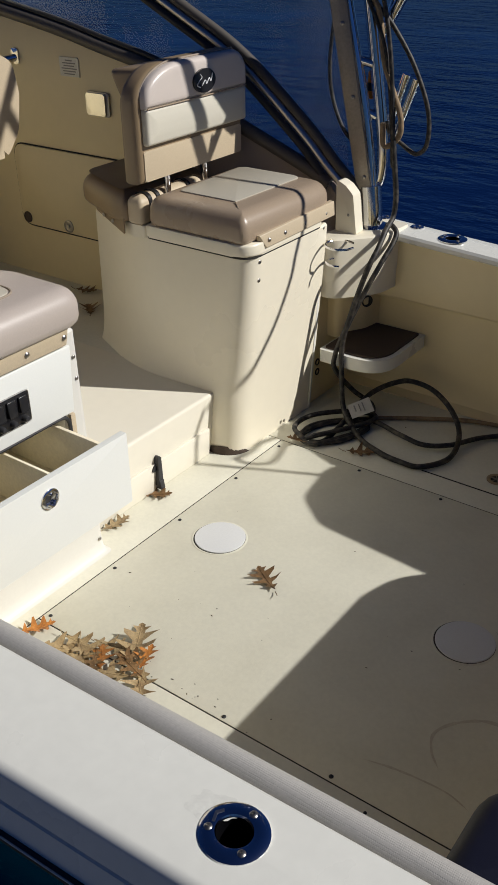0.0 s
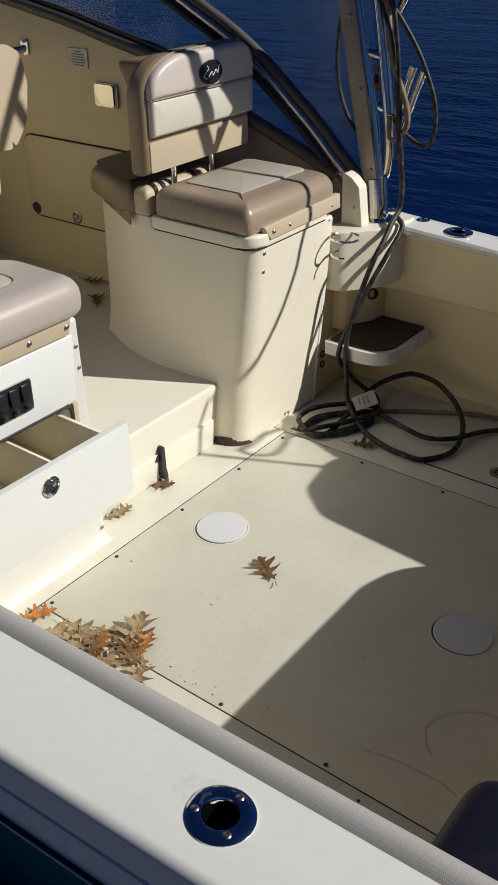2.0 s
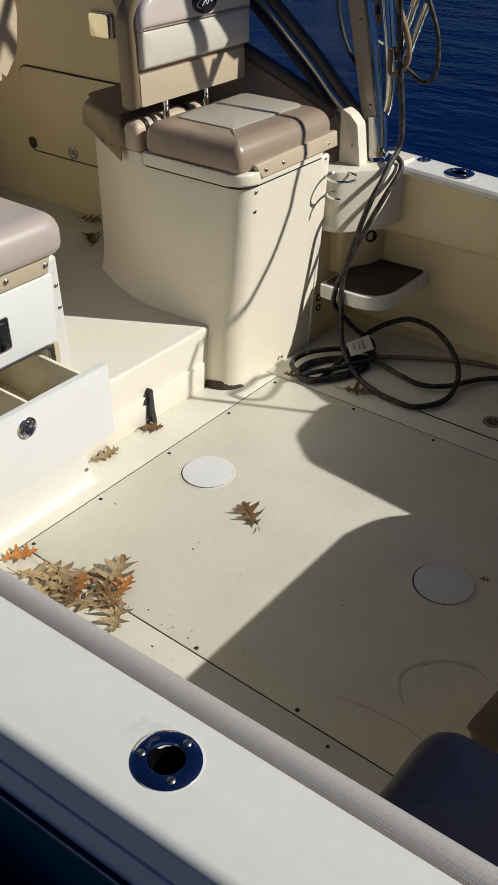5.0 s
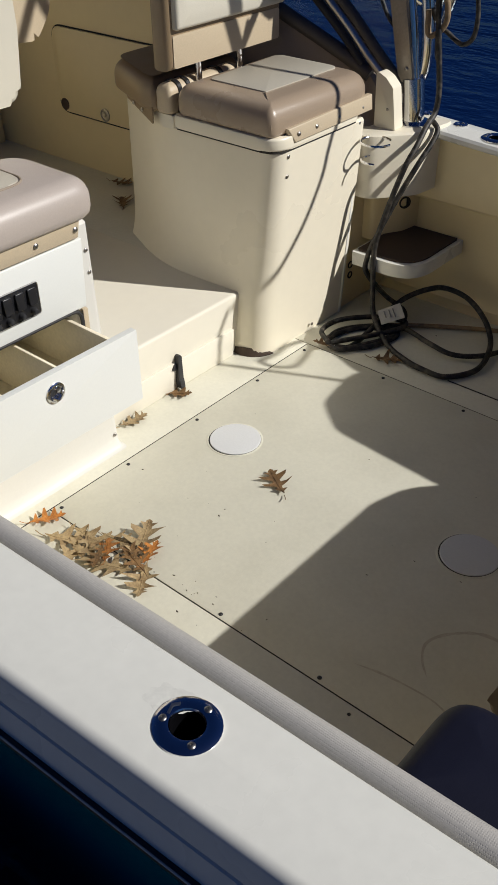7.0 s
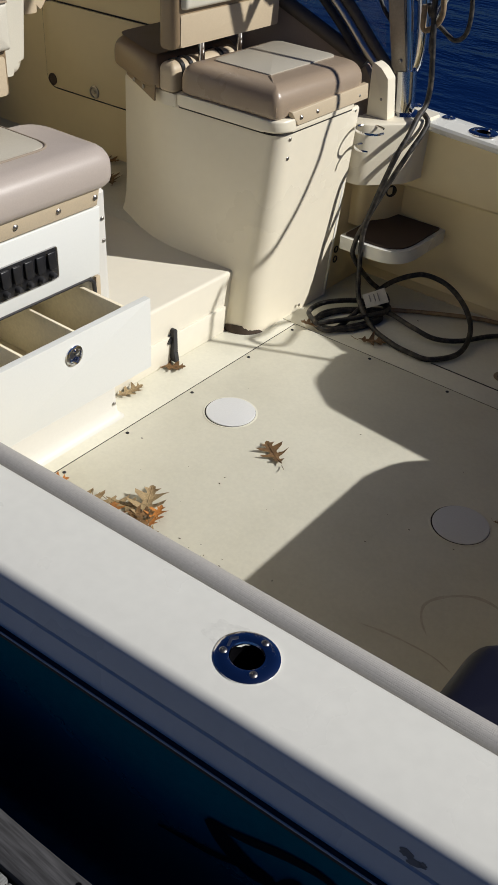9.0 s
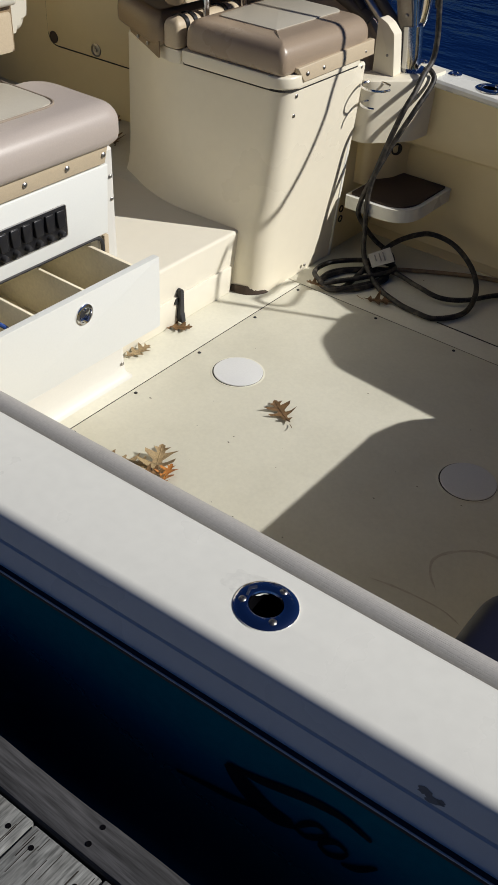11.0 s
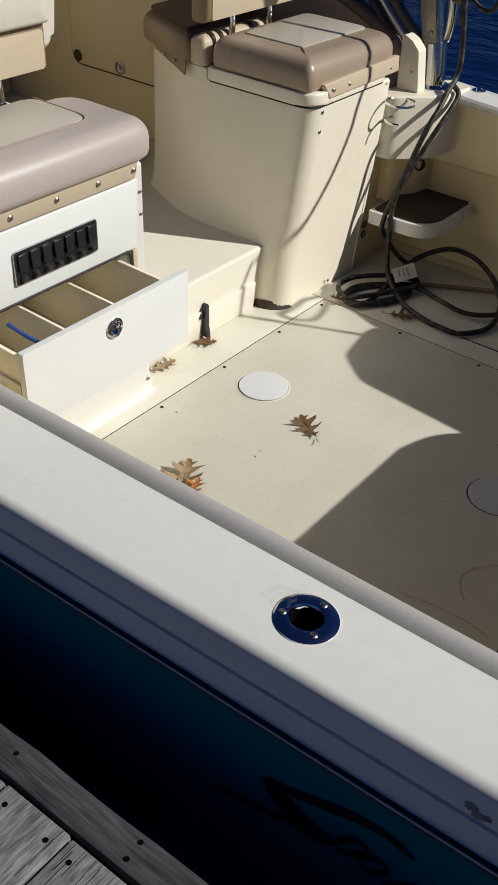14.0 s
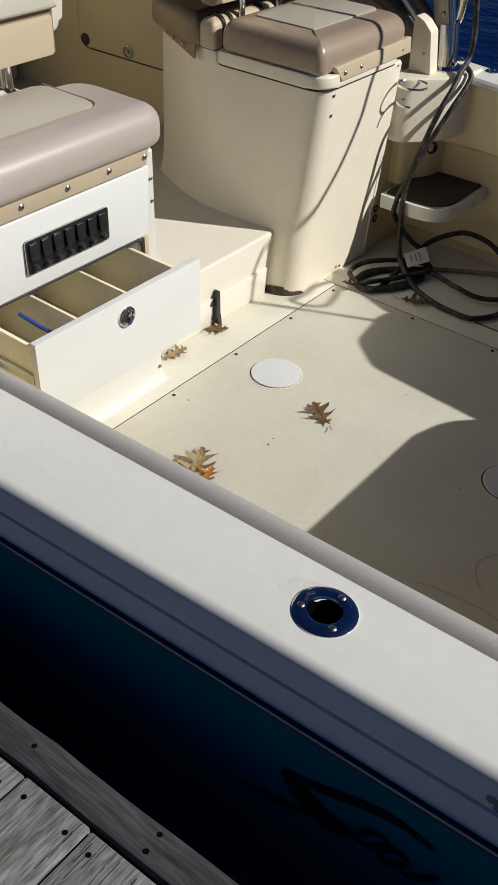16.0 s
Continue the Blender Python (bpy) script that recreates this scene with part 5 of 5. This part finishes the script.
def floor_marks():
    """Dried dirt lines on the sole: a loop and a long drag mark."""
    def mark(name, pts, w, label):
        path = smooth_path([(x, y, 0) for x, y in pts], 8)
        bm, prev = bmesh.new(), None
        for k, p in enumerate(path):
            d = (path[min(k + 1, len(path) - 1)] - path[max(k - 1, 0)]).normalized()
            q = Vector((-d.y, d.x, 0)) * w * (0.5 + 0.9 * abs(noise.noise(p * 30))) * min(1, k / 4, (len(path) - 1 - k) / 4)
            pair = [bm.verts.new((p.x + s * q.x, p.y + s * q.y, 0.0006)) for s in (1, -1)]
            if prev:
                bm.faces.new((prev[0], prev[1], pair[1], pair[0]))
            prev = pair
        single(name, bm, DIRT, label, "stain")
    mark("dirt_ring", [(1.075, -0.11), (1.039, -0.072), (1.021, -0.023), (1.045, 0.029), (1.095, 0.074), (1.145, 0.085), (1.2, 0.07)], 0.005, "faint dried dirt ring on the shaded cream sole")
    mark("dirt_streak", [(0.926, -0.18), (0.989, -0.165), (1.055, -0.157), (1.121, -0.156), (1.175, -0.171)], 0.004, "faint dark drag mark on the shaded cream sole")


floor_marks()

# ---- leaves ----
def leaf(at, size, turn, mat, label, curl=0.4, seed=0):
    """A lobed dry oak leaf, curled, with its stalk."""
    rnd = random.Random(seed)
    half = [(0.0, 0.015), (0.12, 0.05), (0.20, 0.20), (0.235, 0.17), (0.25, 0.07), (0.34, 0.09), (0.44, 0.30), (0.50, 0.37), (0.505, 0.24), (0.50, 0.10), (0.58, 0.09), (0.70, 0.27), (0.765, 0.33),
            (0.75, 0.19), (0.745, 0.08), (0.82, 0.08), (0.90, 0.17), (0.905, 0.06), (0.95, 0.06), (1.0, 0.0)]
    lobes = [[rnd.uniform(0.7, 1.25) for _ in range(4)] for _ in range(2)]
    left, right = ([(u + rnd.uniform(-0.012, 0.012) * (0 < u < 1), sign * w * lobes[q][min(3, int(u * 4.2))]) for u, w in half] for q, sign in ((0, 1), (1, -1)))
    bm = bmesh.new()
    bend, twist, cup = rnd.uniform(0.15, 0.9), rnd.uniform(-0.25, 0.25), rnd.uniform(0.4, 1.5)

    def at3(u, w):
        x, y = (u - 0.5) * size, w * size
        ripple = noise.noise(Vector((u * 3.1, w * 5.0, seed * 1.7)))
        z = curl * size * (cup * abs(w) ** 1.25 + bend * (u - 0.5) ** 2 + twist * w * (u - 0.5) * 2 + 0.22 * ripple * (0.2 + abs(w) * 2)) + 0.004
        return Vector((x, y, max(0.0012, z)))
    mid = [bm.verts.new(at3(u, 0)) for u, _ in half]
    for side in (left, right):
        inner = [bm.verts.new(at3(u, w * 0.5)) for u, w in side[:-1]]
        edge = [bm.verts.new(at3(u, w)) for u, w in side[:-1]]
        for a, b in ((mid, inner), (inner, edge)):
            for k in range(len(half) - 2):
                bm.faces.new((a[k], a[k + 1], b[k + 1], b[k]))
        bm.faces.new((mid[-2], mid[-1], inner[-1]))
        bm.faces.new((inner[-1], mid[-1], edge[-1]))
    bm = merge(bm, tube([mid_.co + Vector((0, 0, 0.0006)) for mid_ in mid[::3]], size * 0.007, 5, n=2))
    stem = tube([(-0.5 * size, 0, 0.005), (-0.62 * size, 0.02 * size, 0.008), (-0.74 * size, 0.06 * size, 0.014)], size * 0.010, 5)
    bm = merge(bm, stem)
    bmesh.ops.rotate(bm, matrix=Matrix.Rotation(radians(turn), 3, "Z"), verts=bm.verts, cent=(0, 0, 0))
    bmesh.ops.translate(bm, vec=at, verts=bm.verts)
    single("oak_leaf", bm, mat, label, "leaf", group="fallen leaves", angle=80)


KINDS = {"b": (LEAF_BROWN, "dry brown oak leaf lying on the cream sole"), "o": (LEAF_ORANGE, "curled orange oak leaf lying on the cream sole"),
         "t": (LEAF_TAN, "dry tan oak leaf lying on the cream sole")}
for i, (x, y, z, s, a, k) in enumerate([
        (0.012, -0.306, 0, 0.10, 62, "o"), (0.12, -0.325, 0, 0.13, 28, "t"), (0.165, -0.285, 0.004, 0.12, 5, "t"), (0.205, -0.325, 0.006, 0.13, -35, "t"),
        (0.235, -0.295, 0.012, 0.09, 130, "o"), (0.28, -0.325, 0.004, 0.12, 205, "t"), (0.272, -0.205, 0.002, 0.15, 120, "t"), (0.325, -0.228, 0.006, 0.09, 110, "o"),
        (0.375, -0.305, 0, 0.12, -55, "t"), (0.315, -0.275, 0.010, 0.11, 165, "b"), (0.175, -0.345, 0.002, 0.12, 250, "t"), (0.222, -0.245, 0.002, 0.10, 15, "t"), (0.29, -0.25, 0.012, 0.08, 40, "b"),
        (0.24, -0.33, 0.016, 0.08, 300, "b"),
        (0.39, 0.204, 0, 0.115, 150, "b"), (-0.145, 0.352, 0, 0.10, 40, "b"), (-0.14, 0.158, 0, 0.10, 80, "t"), (0.262, 0.955, 0, 0.11, 30, "b"), (0.045, 0.885, 0.012, 0.09, 190, "b"),
        (1.027, 0.368, 0, 0.030, 20, "b"), (-1.17, 1.10, 0.231, 0.10, 20, "b"), (-1.01, 0.955, 0.231, 0.12, 140, "b")]):
    leaf((x, y, z), s, a, *KINDS[k], seed=i)


def crumbs():
    """Small dark bits scattered over the sole."""
    rnd = random.Random(11)
    bm = bmesh.new()
    spots = [(0.30, 0.02), (0.355, 0.0), (0.33, 0.55), (0.24, 0.0), (0.42, -0.24), (0.46, -0.25), (0.50, -0.26), (0.15, -0.1), (0.2, 0.12), (0.52, 0.0), (0.3, 1.2), (-0.06, 0.99), (0.55, 1.25)]
    spots += [(rnd.uniform(0.3, 0.7), rnd.uniform(-0.33, -0.2)) for _ in range(16)] + [(rnd.uniform(0.05, 1.0), rnd.uniform(-0.2, 0.8)) for _ in range(14)]
    for x, y in spots:
        r, a = rnd.uniform(0.0008, 0.0028), rnd.uniform(0, 3.14)
        v = [bm.verts.new((x + r * s * math.cos(a + q) * (2.2 if s > 0.9 else 1), y + r * math.sin(a + q), z)) for s, q, z in
             ((1.0, 0, 0.0006), (0.7, 1.6, 0.0006), (1.0, 3.1, 0.0006), (0.6, 4.7, 0.0006))]
        top = bm.verts.new((x, y, 0.0006 + r * 0.6))
        for k in range(4):
            bm.faces.new((v[k], v[(k + 1) % 4], top))
    single("leaf_crumbs", bm, PAD, "small dark leaf crumbs scattered on the sole", "debris", "stuff")


crumbs()
